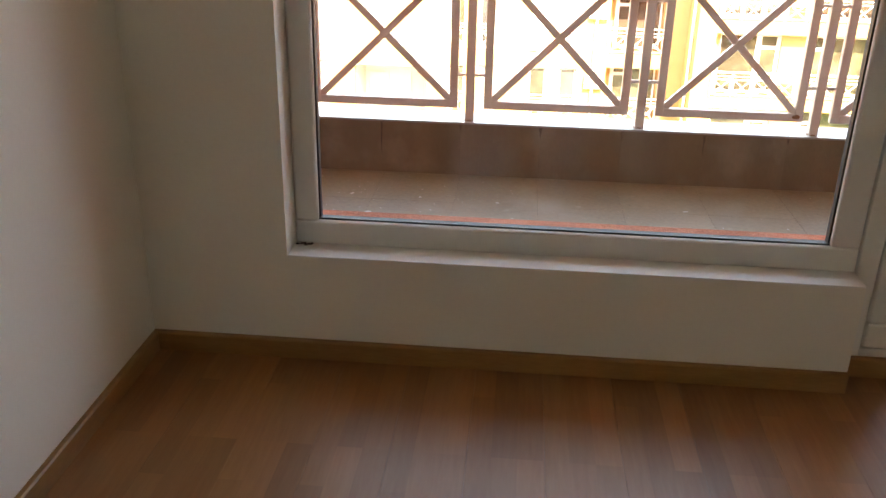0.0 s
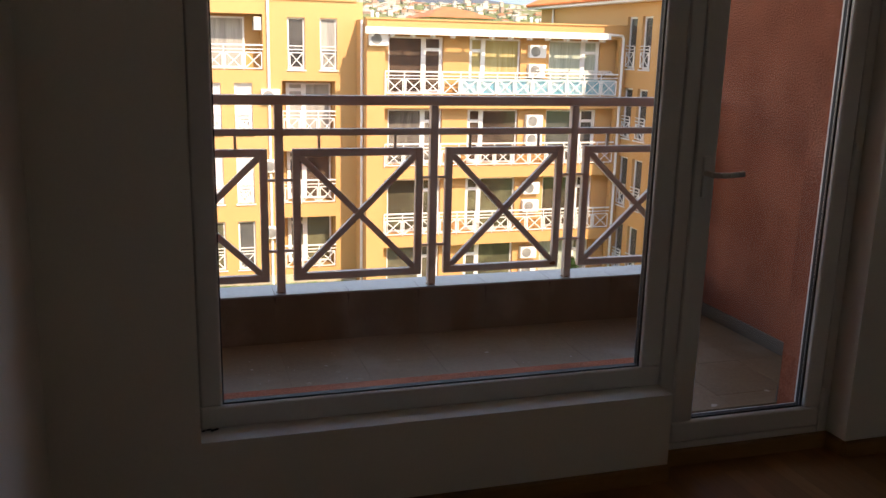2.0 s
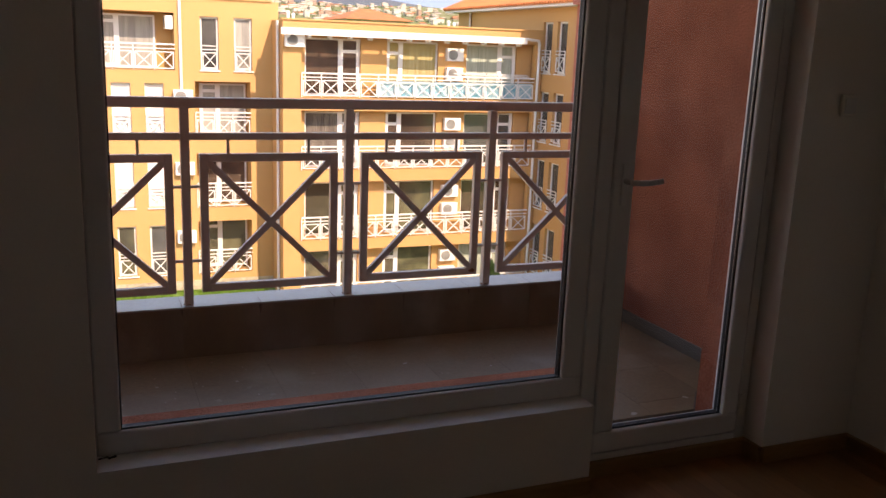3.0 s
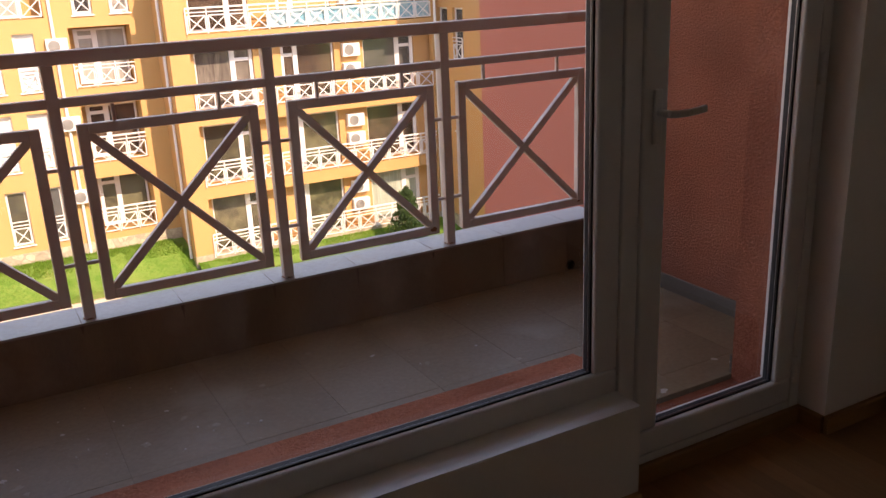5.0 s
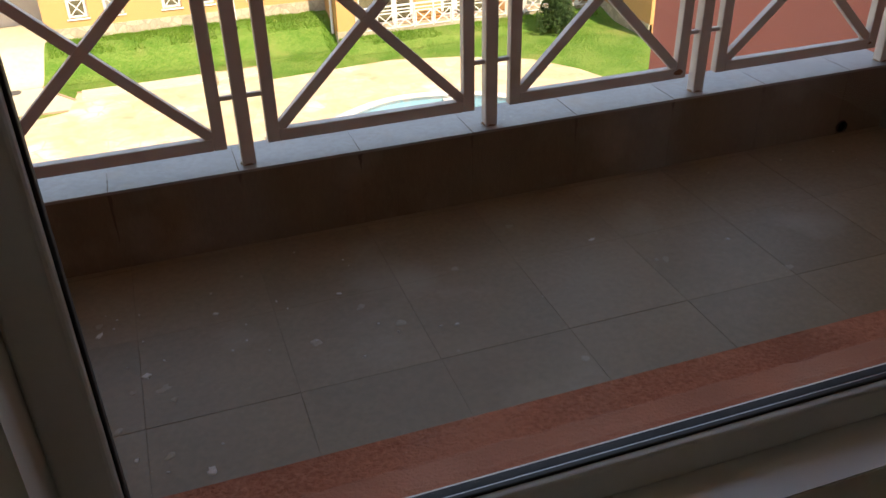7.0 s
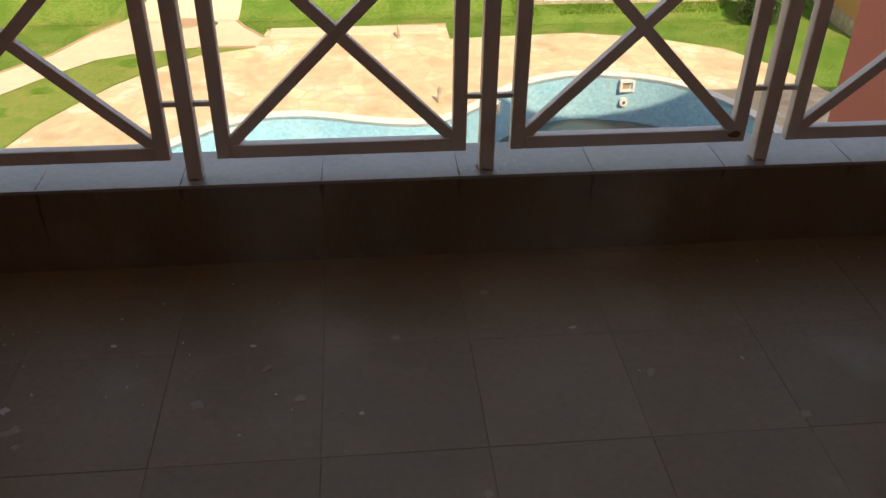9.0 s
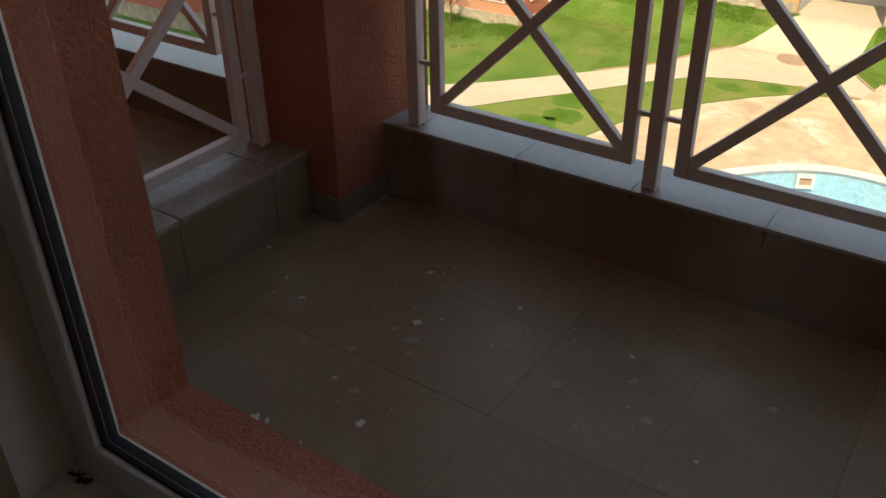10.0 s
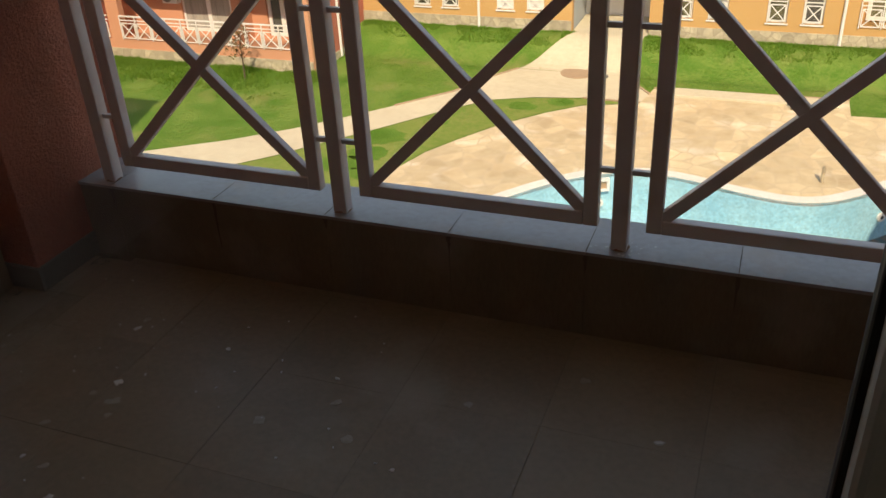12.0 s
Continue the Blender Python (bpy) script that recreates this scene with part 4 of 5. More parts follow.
def far_window(house, a0, a1, z0, z1, place, turn, bars=(), pane=None, curtain=None, rail=0.0, set_in=0.12):
    """A white framed window in a hole: frame bars, panes, and a low crossed rail before it."""
    bm = bmesh.new()
    f = 0.07
    for b in ((a0, a1, z0, z0 + f, 0), (a0, a1, z1 - f, z1, 0), (a0, a0 + f, z0 + f, z1 - f, 0), (a1 - f, a1, z0 + f, z1 - f, 0), *[(c - f * 0.7, c + f * 0.7, z0 + f, z1 - f, 0.002) for c in bars]):
        ps = [place(x, d, z) for x in b[:2] for d in (set_in + b[4], set_in + 0.06 + b[4]) for z in b[2:4]]
        vs = [bm.verts.new(p) for p in ps]
        for q in ((0, 1, 3, 2), (4, 6, 7, 5), (0, 4, 5, 1), (2, 3, 7, 6), (0, 2, 6, 4), (1, 5, 7, 3)):
            bm.faces.new([vs[k] for k in q])
    if bars and z1 - z0 > 1.9:
        c0, c1 = (bars[-1], a1) if a1 - bars[-1] < bars[0] - a0 else (a0, bars[0])
        box_at(bm, c0 + 0.14, c1 - 0.14, z0 + 1.62, z0 + 1.74, place, set_in, 0.010)
        box_at(bm, c0 + 0.003, c0 + 0.14, z0 + 0.003, z1 - 0.003, place, set_in, 0.014)
        box_at(bm, c1 - 0.14, c1 - 0.003, z0 + 0.003, z1 - 0.003, place, set_in, 0.014)
        box_at(bm, c0 + 0.14, c1 - 0.14, z0 + 0.004, z0 + 0.14, place, set_in, 0.010)
    w = part("window", bm, M_WHITE, house, "white framed window")
    edges = [a0, *bars, a1]
    for p, q in zip(edges, edges[1:]):
        bm = bmesh.new()
        bm.faces.new([bm.verts.new(place(*c)) for c in ((p, set_in + 0.04, z0), (q, set_in + 0.04, z0), (q, set_in + 0.04, z1), (p, set_in + 0.04, z1))])
        part("pane", bm, pane or M_DARKGLASS, w)
    if rail:
        bm = bmesh.new()
        box_at(bm, a0 - 0.05, a1 + 0.05, z0 - 0.05, z0 - 0.002, place, 0.0, 0.05)
        part("sill", bm, M_WHITE, w, "white window sill")
        piece("guard_rail", far_panel(a1 - a0 - 0.06, rail), place((a0 + a1) / 2, -0.03, z0 + 0.02), w, turn)
    return w


def air_con(house, a, z, place, turn):
    if "ac" not in FAR:
        FAR["ac"] = to_mesh("air_conditioner", boxed(-0.36, 0.36, -0.16, 0.12, 0, 0.5, bevel=0.02), M_WHITE)
        bm = bmesh.new()
        tube(bm, (-0.1, -0.15, 0.25), (-0.1, -0.172, 0.25), 0.2, 20)
        for k in range(5):
            bar(bm, (-0.28, -0.175, 0.12 + k * 0.065), (0.08, -0.175, 0.12 + k * 0.065), 0.012, 0.01)
        for rr_ in (0.075, 0.135):
            pts = [(-0.1 + rr_ * math.cos(k * 0.5236), -0.176, 0.25 + rr_ * math.sin(k * 0.5236)) for k in range(13)]
            for p, q in zip(pts, pts[1:]):
                bar(bm, p, q, 0.012, 0.01)
        FAR["fan"] = to_mesh("fan_grille", bm, M_GRILLE)
    p = piece("air_conditioner", FAR["ac"], place(a, -0.05, z), house, turn)
    q = piece("fan_grille", FAR["fan"], (0, 0, 0), p)


def downpipe(house, a, z0, z1, place):
    bm = bmesh.new()
    tube(bm, place(a, -0.07, z0), place(a, -0.07, z1), 0.055, 8)
    part("downpipe", bm, M_WHITE, house, "white rainwater downpipe")


# central house with loggias
YH = 30.4
FLOORS = [-0.47, -3.24, -6.0, -8.74]
front = lambda a, d, z: (a, YH + d, z)
house = thing("apartment_building", (12, YH, G), "orange four-storey apartment house with white loggia rails", "building")
part("wall", holed_wall(6.75, 17.58, G, 2.33, [(7.45, 17.25, f, f + 2.27) for f in FLOORS], front, 0.25), M_ORANGE, house)
back = lambda a, d, z: (a, YH + 0.45 + d, z)
WINS = [(7.68, 9.88, (9.06,)), (10.95, 13.12, (11.6,)), (14.35, 16.62, (15.85,))]
part("loggia_wall", holed_wall(6.9, 17.5, G, 2.31, [(a, b, f + 0.05, f + 2.2) for f in FLOORS for a, b, _ in WINS], back, 0.2), M_ORANGE, house)
part("side_wall", boxed(6.75, 7.0, YH + 0.25, 40, G, 2.33), M_ORANGE, house)
part("roof_slab", boxed(7.0, 17.58, YH + 0.25, 37, 2.08, 2.23), M_PLINTH, house)
for f in FLOORS:
    part("floor_slab", boxed(7.0, 17.55, YH + 0.25, YH + 0.45, f - 0.3, f), M_ORANGE, house)
    far_rail(house, 7.45, 17.25, f, front, 0, 0.9)
    for k, (a, b, cs) in enumerate(WINS):
        cur = ((M_GLASSBROWN, M_CURTAIN2, M_MINT), (M_LACE, M_GLASSBROWN, M_DARKGLASS), (M_GLASSLAWN, M_GLASSLAWN, M_GLASSBROWN), (M_GLASSLAWN, M_GLASSLAWN, M_MINT))[FLOORS.index(f)][k]
        far_window(house, a, b, f + 0.05, f + 2.2, back, 0, cs, cur)
    for z in (0.75, 1.5):
        air_con(house, 13.78, f + z, back, 0)
air_con(house, 7.17, 1.36, front, 0)
downpipe(house, 17.38, G, 1.84, front)
bm = bmesh.new()
tube(bm, front(17.38, -0.07, 1.84), front(17.3, -0.14, 1.96), 0.055, 8)
tube(bm, front(17.3, -0.14, 1.96), front(16.55, -0.36, 2.0), 0.055, 8)
part("downpipe_elbow", bm, M_WHITE, house, "white rainwater pipe bend under the beam")
for x, h in ((7.25, 0.2), (7.45, 0.12), (13.9, 0.14), (14.15, 0.08)):
    bm = bmesh.new()
    tube(bm, (x, YH + 1.4, 2.23), (x, YH + 1.4, 2.42 + h), 0.06, 8)
    tube(bm, (x, YH + 1.4, 2.42 + h), (x, YH + 1.4, 2.5 + h), 0.09, 8, 0.05)
    part("roof_vent", bm, M_WHITE, house, "small white roof vent pipe")
downpipe(house, 31.0, G, 2.3, lambda a, d, z: (6.68, a, z))
part("plinth", boxed(6.72, 17.6, YH - 0.03, YH + 0.2, G, G + 0.5), M_PLINTH, house)
part("screen", boxed(10.4, 17.2, YH + 0.05, YH + 0.058, FLOORS[0] + 0.08, FLOORS[0] + 0.68), M_SCREEN, house, "pale blue privacy cloth tied behind the rail")
bm = boxed(6.6, 16.6, YH - 0.5, YH - 0.36, 1.80, 2.05)
per = part("pergola_beam", bm, M_WHITE, house, "white beam along the roof terrace edge")
for i in range(13):
    x = 6.85 + i * 0.79
    part("rafter", boxed(x, x + 0.1, YH - 0.36, YH + 0.02, 1.70, 1.86), M_WHITE, per)
part("coping", boxed(6.7, 17.6, YH - 0.05, YH + 0.32, 2.33, 2.39), M_ORANGE, house)

# clothes airer on the roof terrace
airer = thing("clothes_airer", (15.6, YH + 0.22, FLOORS[0]), "thin grey clothes airer standing behind the rail", "clothes airer")
for a, b in (((14.0, 0.0), (15.2, 1.05)), ((15.2, 0.0), (14.0, 1.05)), ((15.6, 0.0), (17.0, 1.0)), ((17.0, 0.0), (15.6, 1.0))):
    bm = bmesh.new()
    tube(bm, (a[0], YH + 0.22, FLOORS[0] + a[1]), (b[0], YH + 0.22, FLOORS[0] + b[1]), 0.018, 6)
    part("leg", bm, M_FAN, airer)
for k in range(4):
    bm = bmesh.new()
    tube(bm, (13.7, YH + 0.12 + 0.06 * k, FLOORS[0] + 1.0 + 0.02 * k), (17.1, YH + 0.12 + 0.06 * k, FLOORS[0] + 0.93 + 0.03 * k), 0.01, 6)
    part("line_bar", bm, M_WHITE, airer)

# longer house set back, with tall windows and a passage
YL2 = 32.4
LF = [0.33, -2.18, -4.93, -7.62]
lfront = lambda a, d, z: (a, YL2 + d, z)
wins = []
for k, f in enumerate(LF):
    xs = (-2.08, -0.86, 1.14, 2.32) if k else (-2.08, -0.86, 4.38, 5.64)
    wins += [(x - 0.34, x + 0.34, f + 0.04, f + 2.02) for x in xs + (-8.82, -7.61, -12.3, -11.1)]
bays = [(0.15, 3.10, LF[0], LF[0] + 2.1)] + [(3.80, 5.90, f, f + 2.12) for f in LF[1:]]
gate = (-6.17, -3.27, G, -5.75)
house = thing("apartment_building", (-4, YL2, G), "long orange apartment house with tall windows and passage", "building")
part("wall", holed_wall(-15.0, 7.0, G, 3.0, wins + bays + [gate], lfront, 0.3), M_YELLOW, house)
part("coping", boxed(-15.05, 6.74, YL2 - 0.06, YL2 + 0.36, 3.0, 3.06), M_YELLOW, house)
for x0, x1 in ((-15.0, -6.19), (-3.25, 6.74)):
    part("plinth", boxed(x0, x1, YL2 - 0.05, YL2 + 0.1, G - 0.05, G + 1.22), M_PLINTH, house)
rw = random.Random(5)
for a0, a1, z0, z1 in wins:
    far_window(house, a0, a1, z0, z1, lfront, 0, (), M_WHITE if a0 > 0.5 and -6 < z0 < 0 or -9.5 < a0 < -7 else M_CURTAIN if rw.random() < 0.2 else M_GLASSLAWN if rw.random() < 0.5 else None, rail=0.9)
for a0, a1, z0, z1 in bays:
    part("loggia_box", boxed(a0 - 0.1, a1 + 0.1, YL2 + 0.95, YL2 + 1.1, z0, z1), M_YELLOW, house)
    far_window(house, a0 + 0.25, a1 - (0.62 if z0 > 0 else 0.05), z0 + 0.05, z1 - 0.1, lambda a, d, z: (a, YL2 + 0.75 + d, z), 0, (a0 + 1.0,), M_CURTAIN if z0 > -3 else M_GLASSBROWN if z0 > -5 else M_GLASSLAWN)
    part("floor_slab", boxed(a0, a1, YL2 + 0.3, YL2 + 0.95, z0 - 0.2, z0), M_YELLOW, house)
    part("loggia_cheek", boxed(a0 - 0.15, a0, YL2 + 0.3, YL2 + 0.95, z0, z1), M_YELLOW, house)
    part("loggia_cheek", boxed(a1, a1 + 0.15, YL2 + 0.3, YL2 + 0.95, z0, z1), M_YELLOW, house)
    part("loggia_ceiling", boxed(a0, a1, YL2 + 0.3, YL2 + 0.95, z1, z1 + 0.15), M_YELLOW, house)
    far_rail(house, a0, a1, z0, lfront, 0, 0.95)
    if z0 < 0:
        air_con(house, a0 - 0.45, z0 + 1.3, lfront, 0)
air_con(house, 2.95, LF[0] + 1.5, lambda a, d, z: (a, YL2 + 0.5 + d, z), radians(-90))
downpipe(house, 3.30, G, 3.05, lfront)
downpipe(house, -9.9, G, 3.05, lfront)
part("passage_wall", boxed(-6.45, -6.17, YL2 + 0.3, YL2 + 9, G, -5.75), M_BLUEPAINT, house)
part("passage_wall", boxed(-3.27, -3.0, YL2 + 0.3, YL2 + 9, G, -5.75), M_YELLOW, house)
part("passage_ceiling", boxed(-6.45, -3.0, YL2 + 0.3, YL2 + 9, -5.75, -5.6), M_BLUEPAINT, house)
part("passage_floor", boxed(-6.15, -3.29, YL2 - 0.02, YL2 + 9, G + 0.4, G + 0.83), M_PATHM, house)
# white panes stand in for the brightly lit inside of the passage
far_window(house, -6.17, -3.27, G + 0.83, -5.75, lambda a, d, z: (a, YL2 + 2.4 + d, z), 0, (-5.2, -4.24), M_WHITE)
part("back_wall", boxed(-15, 6.7, YL2 + 9, YL2 + 9.3, G, 3.0), M_YELLOW, house)
part("end_wall", boxed(-15, -14.7, YL2 + 0.3, YL2 + 9, G, 3.0), M_YELLOW, house)
part("roof_slab", boxed(-15, 6.7, YL2 + 0.3, YL2 + 9, 2.7, 2.85), M_PLINTH, house)

# wing with tiled roof, seen along its flank
XW = 17.6
flank = lambda a, d, z: (XW + d, a, z)
WF = [0.68, -2.14, -4.96, -7.75]
ww = [(a, a + 0.8, f, f + 2.05) for f in WF for a in (28.48, 29.68)]
house = thing("apartment_building", (22, 33, G), "orange apartment wing under a red tiled roof", "building")
part("wall", holed_wall(26.6, 39.5, G, 3.28, ww, flank, 0.3), M_ORANGE, house)
for w in ww:
    far_window(house, *w, flank, radians(90), (), rail=0.9)
part("gable_wall", boxed(XW + 0.3, 29, 26.6, 26.9, G, 3.28), M_ORANGE, house)
part("plinth", boxed(XW - 0.04, XW + 0.1, 26.6, YH, G - 0.05, G + 0.55), M_PLINTH, house)
part("eave", boxed(XW - 0.55, 29.5, 26.1, 40.0, 3.28, 3.42), M_WHITE, house)
bm = bmesh.new()
c = [bm.verts.new(p) for p in ((XW - 0.65, 26.0, 3.42), (29.6, 26.0, 3.42), (29.6, 40.1, 3.42), (XW - 0.65, 40.1, 3.42), (23.5, 31.5, 5.9), (23.5, 34.6, 5.9))]
for q in ((0, 1, 4), (1, 2, 5, 4), (2, 3, 5), (3, 0, 4, 5), (0, 3, 2, 1)):
    bm.faces.new([c[i] for i in q])
roof = part("roof", bm, M_ROOFTILE, house, "red clay tiled hip roof")
bm = bmesh.new()
for i in range(60):
    y = 26.2 + i * 0.232
    tube(bm, (XW - 0.66, y, 3.43), (XW + 0.9, y, 4.1), 0.08, 6)
part("tile_row", bm, M_ROOFTILE, roof)
downpipe(house, 37.9, -1, 3.28, flank)

# blank salmon wing of the own building
XP, YP = 8.3, 12.0
house = thing("wing_or_shade_block", (14, 8, G), "blank salmon block, one a seen wing, one added for shade", "building")
part("wall", boxed(XP, 20, 1.0, YP, G, 2.35), M_PINK, house)
part("coping", boxed(XP - 0.06, 20.06, 0.95, YP + 0.06, 2.35, 2.45), M_PINK, house)
# unseen tall block, added to throw shade on the left lawn and house
house = thing("wing_or_shade_block", (-21, 3, G), "blank salmon block, one a seen wing, one added for shade", "building")
part("wall", boxed(-30, -13.3, 0.3, 5.7, G, 9.8), M_PINK, house)
part("coping", boxed(-30.06, -13.24, 0.3, 5.76, 9.8, 9.9), M_PINK, house)
# own house below, beside and above the flat
house = thing("own_house", (0, -6, G), "salmon rendered apartment house holding the flat", "building")
part("lower_wall", boxed(-30, 20, -6, 0.3, G, -0.3), M_PINK, house)
part("upper_wall", boxed(-30, 20, -6, 0.3, 3.0, 3.3), M_PINK, house)
part("side_wall", boxed(3.0, 20, -6, 0.3, -0.3, 3.0), M_PINK, house)
part("side_wall", boxed(-30, -4.45, -6, 0.3, -0.3, 3.0), M_PINK, house)

# salmon house across the lawn
YS, XS = 27.8, -14.95
sfront = lambda a, d, z: (a, YS + d, z)
sflank = lambda a, d, z: (XS - d, a, z)
SF = [-8.27, -5.4, -2.5]
FY0, FY1 = 28.55, 29.4
house = thing("apartment_building", (-22, YS, G), "salmon apartment house with white ground-floor rails", "building")
part("wall", holed_wall(-33, XS, G, 0.5, [(a, b, f, f + 2.35) for f in SF for a, b in ((-32, -24.2), (-23.6, -15.55))], sfront, 0.3), M_PEACH, house)
part("flank_wall", holed_wall(YS + 0.3, 44, G, 0.5, [(FY0, FY1, f + 0.1, f + 2.2) for f in SF], sflank, 0.3), M_PINK, house)
sback = lambda a, d, z: (a, YS + 1.4 + d, z)
SW = [(-21.6, -19.2, (-20.4,)), (-17.6, -15.9, (-16.9,)), (-30.5, -28, (-29,)), (-26.6, -24.9, (-25.8,))]
part("loggia_wall", holed_wall(-33, XS - 0.3, G, 0.5, [(a, b, f + 0.05, f + 2.2) for f in SF for a, b, _ in SW], sback, 0.2), M_PEACH, house)
for f in SF:
    part("floor_slab", boxed(-33, XS - 0.3, YS + 0.3, YS + 1.4, f - 0.25, f), M_PEACH, house)
    far_rail(house, -23.6, -15.55, f, sfront, 0, 0.95)
    far_rail(house, -32, -24.2, f, sfront, 0, 0.95)
    far_window(house, FY0, FY1, f + 0.1, f + 2.2, sflank, radians(90), (), M_GLASSLAWN, rail=0.9)
    for k, (a, b, cs) in enumerate(SW):
        far_window(house, a, b, f + 0.05, f + 2.2, sback, 0, cs, M_CURTAIN if k % 2 == 0 else None)
part("plinth", boxed(-33, XS - 0.02, YS - 0.05, YS + 0.1, G - 0.1, G + 0.45), M_PLINTH, house)
part("plinth", boxed(XS - 0.1, XS + 0.05, YS + 0.1, 35, G - 0.1, G + 0.3), M_PLINTH, house)
part("partition", boxed(-18.4, -18.3, YS + 0.2, YS + 1.4, SF[0], SF[0] + 1.3), M_PEACH, house)
air_con(house, -21.95, SF[0] + 1.2, sback, 0)
downpipe(house, 29.95, G, 0.4, lambda a, d, z: (XS + 0.07, a, z))


# salmon house in the shade, seen past the neighbour's rail
YQ, XQ = 20.9, -25.4
qfront = lambda a, d, z: (a, YQ + d, z)
qflank = lambda a, d, z: (XQ - d, a, z)
house = thing("apartment_building", (-32, YQ, G), "shaded salmon house on a rubble plinth with white rails", "building")
QF = [G + 1.6, G + 4.5, G + 7.4]
part("wall", holed_wall(-44, XQ, G, 1.0, [(a, b, f, f + 2.35) for f in QF for a, b in ((-43, -35.2), (-34.6, XQ - 0.5))], qfront, 0.3), M_PINK, house)
part("flank_wall", holed_wall(YQ + 0.3, 36, G, 1.0, [(YQ + 0.8, YQ + 3.0, f, f + 2.35) for f in QF], qflank, 0.3), M_PINK, house)
part("loggia_wall", boxed(-44, XQ - 0.3, YQ + 1.6, YQ + 1.8, G, 1.0), M_PEACH, house)
for f in QF:
    part("floor_slab", boxed(-44, XQ - 0.3, YQ + 0.3, YQ + 1.6, f - 0.25, f), M_PEACH, house)
    far_rail(house, -34.6, XQ - 0.5, f, qfront, 0, 0.95)
    far_rail(house, -43, -35.2, f, qfront, 0, 0.95)
    far_rail(house, YQ + 0.8, YQ + 3.0, f, qflank, radians(90), 0.95)
part("plinth", boxed(-44, XQ + 0.06, YQ - 0.06, YQ + 0.1, G - 0.1, G + 0.6), M_PLINTH, house)
part("plinth", boxed(XQ - 0.1, XQ + 0.06, YQ + 0.1, 36, G - 0.1, G + 0.6), M_PLINTH, house)

# ---- plants ----
def leaf_cloud(rnd, centres, count, size, spread):
    vs, fs = [], []
    for cx, cy, cz, rad in centres:
        for _ in range(count):
            d = Vector((rnd.gauss(0, 1), rnd.gauss(0, 1), rnd.gauss(0, 1)))
            p = Vector((cx, cy, cz)) + d.normalized() * rad * rnd.uniform(0.35, 1.0) ** 0.5 * spread
            q = Euler((rnd.uniform(0, 6.28), rnd.uniform(0, 6.28), rnd.uniform(0, 6.28))).to_matrix()
            s = size * rnd.uniform(0.6, 1.4)
            j = len(vs)
            vs += [tuple(p + q @ Vector(c)) for c in ((-s, 0, 0), (0, -s * 0.4, 0), (s, 0, 0.2 * s), (0, s * 0.4, 0))]
            fs.append((j, j + 1, j + 2, j + 3))
    return vs, fs


def plant(name, at, label, h, trunk_r, centres, count, size, leaf):
    th = thing(name, at, label, "shrub" if h > 2.2 and trunk_r < 0.08 else "tree")
    rnd = random.Random(int(h * 100))
    bm = bmesh.new()
    x, y, z = at
    tube(bm, (x, y, z - 0.05), (x + 0.03, y, z + h * 0.75), trunk_r, 8, trunk_r * 0.35)
    for c in centres[::2]:
        tube(bm, (x, y, z + max(0.2, (c[2] - z) * 0.7)), c[:3], trunk_r * 0.4, 6, trunk_r * 0.12)
    part("trunk", bm, M_BARK, th)
    vs, fs = leaf_cloud(rnd, centres, count, size, 1.0)
    me = bpy.data.meshes.new("crown")
    me.from_pydata(vs, [], fs)
    me.materials.append(leaf)
    cr = new("crown", me)
    attach(cr, th)
    return th


rp = random.Random(9)
cx, cy = 14.8, 28.6
cone = []
for i in range(34):
    f = (i / 34) ** 1.15
    a = i * 2.4
    r = 0.66 * (1 - f ** 1.3) + 0.04 + 0.12 * math.sin(i * 5.1)
    cone.append((cx + r * 0.75 * math.cos(a), cy + r * 0.75 * math.sin(a), G + 0.28 + f * 2.0, 0.34 * (1 - f * 0.72)))
plant("conifer_shrub", (cx, cy, G), "dark green conical shrub on the lawn", 3.2, 0.07, cone, 130, 0.075, M_LEAF)
sap = [(-17.3 + rp.uniform(-0.4, 0.4), 26.6 + rp.uniform(-0.4, 0.4), G + rp.uniform(1.0, 2.2), 0.3) for _ in range(11)]
plant("sapling", (-17.3, 26.6, G), "young thin tree with reddish sparse leaves", 2.0, 0.035, sap, 26, 0.06, M_REDLEAF)

# ---- far distance: hill, fields and a town ----
bm = bmesh.new()
row = []
for i in range(61):
    x = -900 + i * 60
    hgt = 52 + 6 * noise.noise((x * 0.006, 1.3, 0)) + 32 * math.exp(-((x - 235) / 120) ** 2)
    row.append((bm.verts.new((x, 760, G)), bm.verts.new((x, 1100, hgt))))
for p, q in zip(row, row[1:]):
    bm.faces.new((p[0], q[0], q[1], p[1]))
solid("backdrop_hill", bm, M_HILL, "hazy blue hill on the horizon", "hill", kind="structure")
# added ridge, coloured as the blue sky above the horizon
bm = bmesh.new()
row = [(bm.verts.new((-1600 + i * 90, 1500, G)), bm.verts.new((-1600 + i * 90, 2100, 175 + 14 * noise.noise((i * 0.21, 4.0, 0))))) for i in range(51)]
for p, q in zip(row, row[1:]):
    bm.faces.new((p[0], q[0], q[1], p[1]))
solid("backdrop_sky", bm, M_LOWSKY, "added pale blue ridge standing in for low sky", "mountains", kind="structure")
bm = bmesh.new()
row = [(bm.verts.new((-300 + i * 40, 150, G)), bm.verts.new((-300 + i * 40, 620, 31 + 4 * noise.noise((i * 0.4, 0, 0))))) for i in range(31)]
for p, q in zip(row, row[1:]):
    bm.faces.new((p[0], q[0], q[1], p[1]))
solid("backdrop_field", bm, M_FIELD, "rising green fields beyond the houses", "field", kind="structure")
rt = random.Random(21)
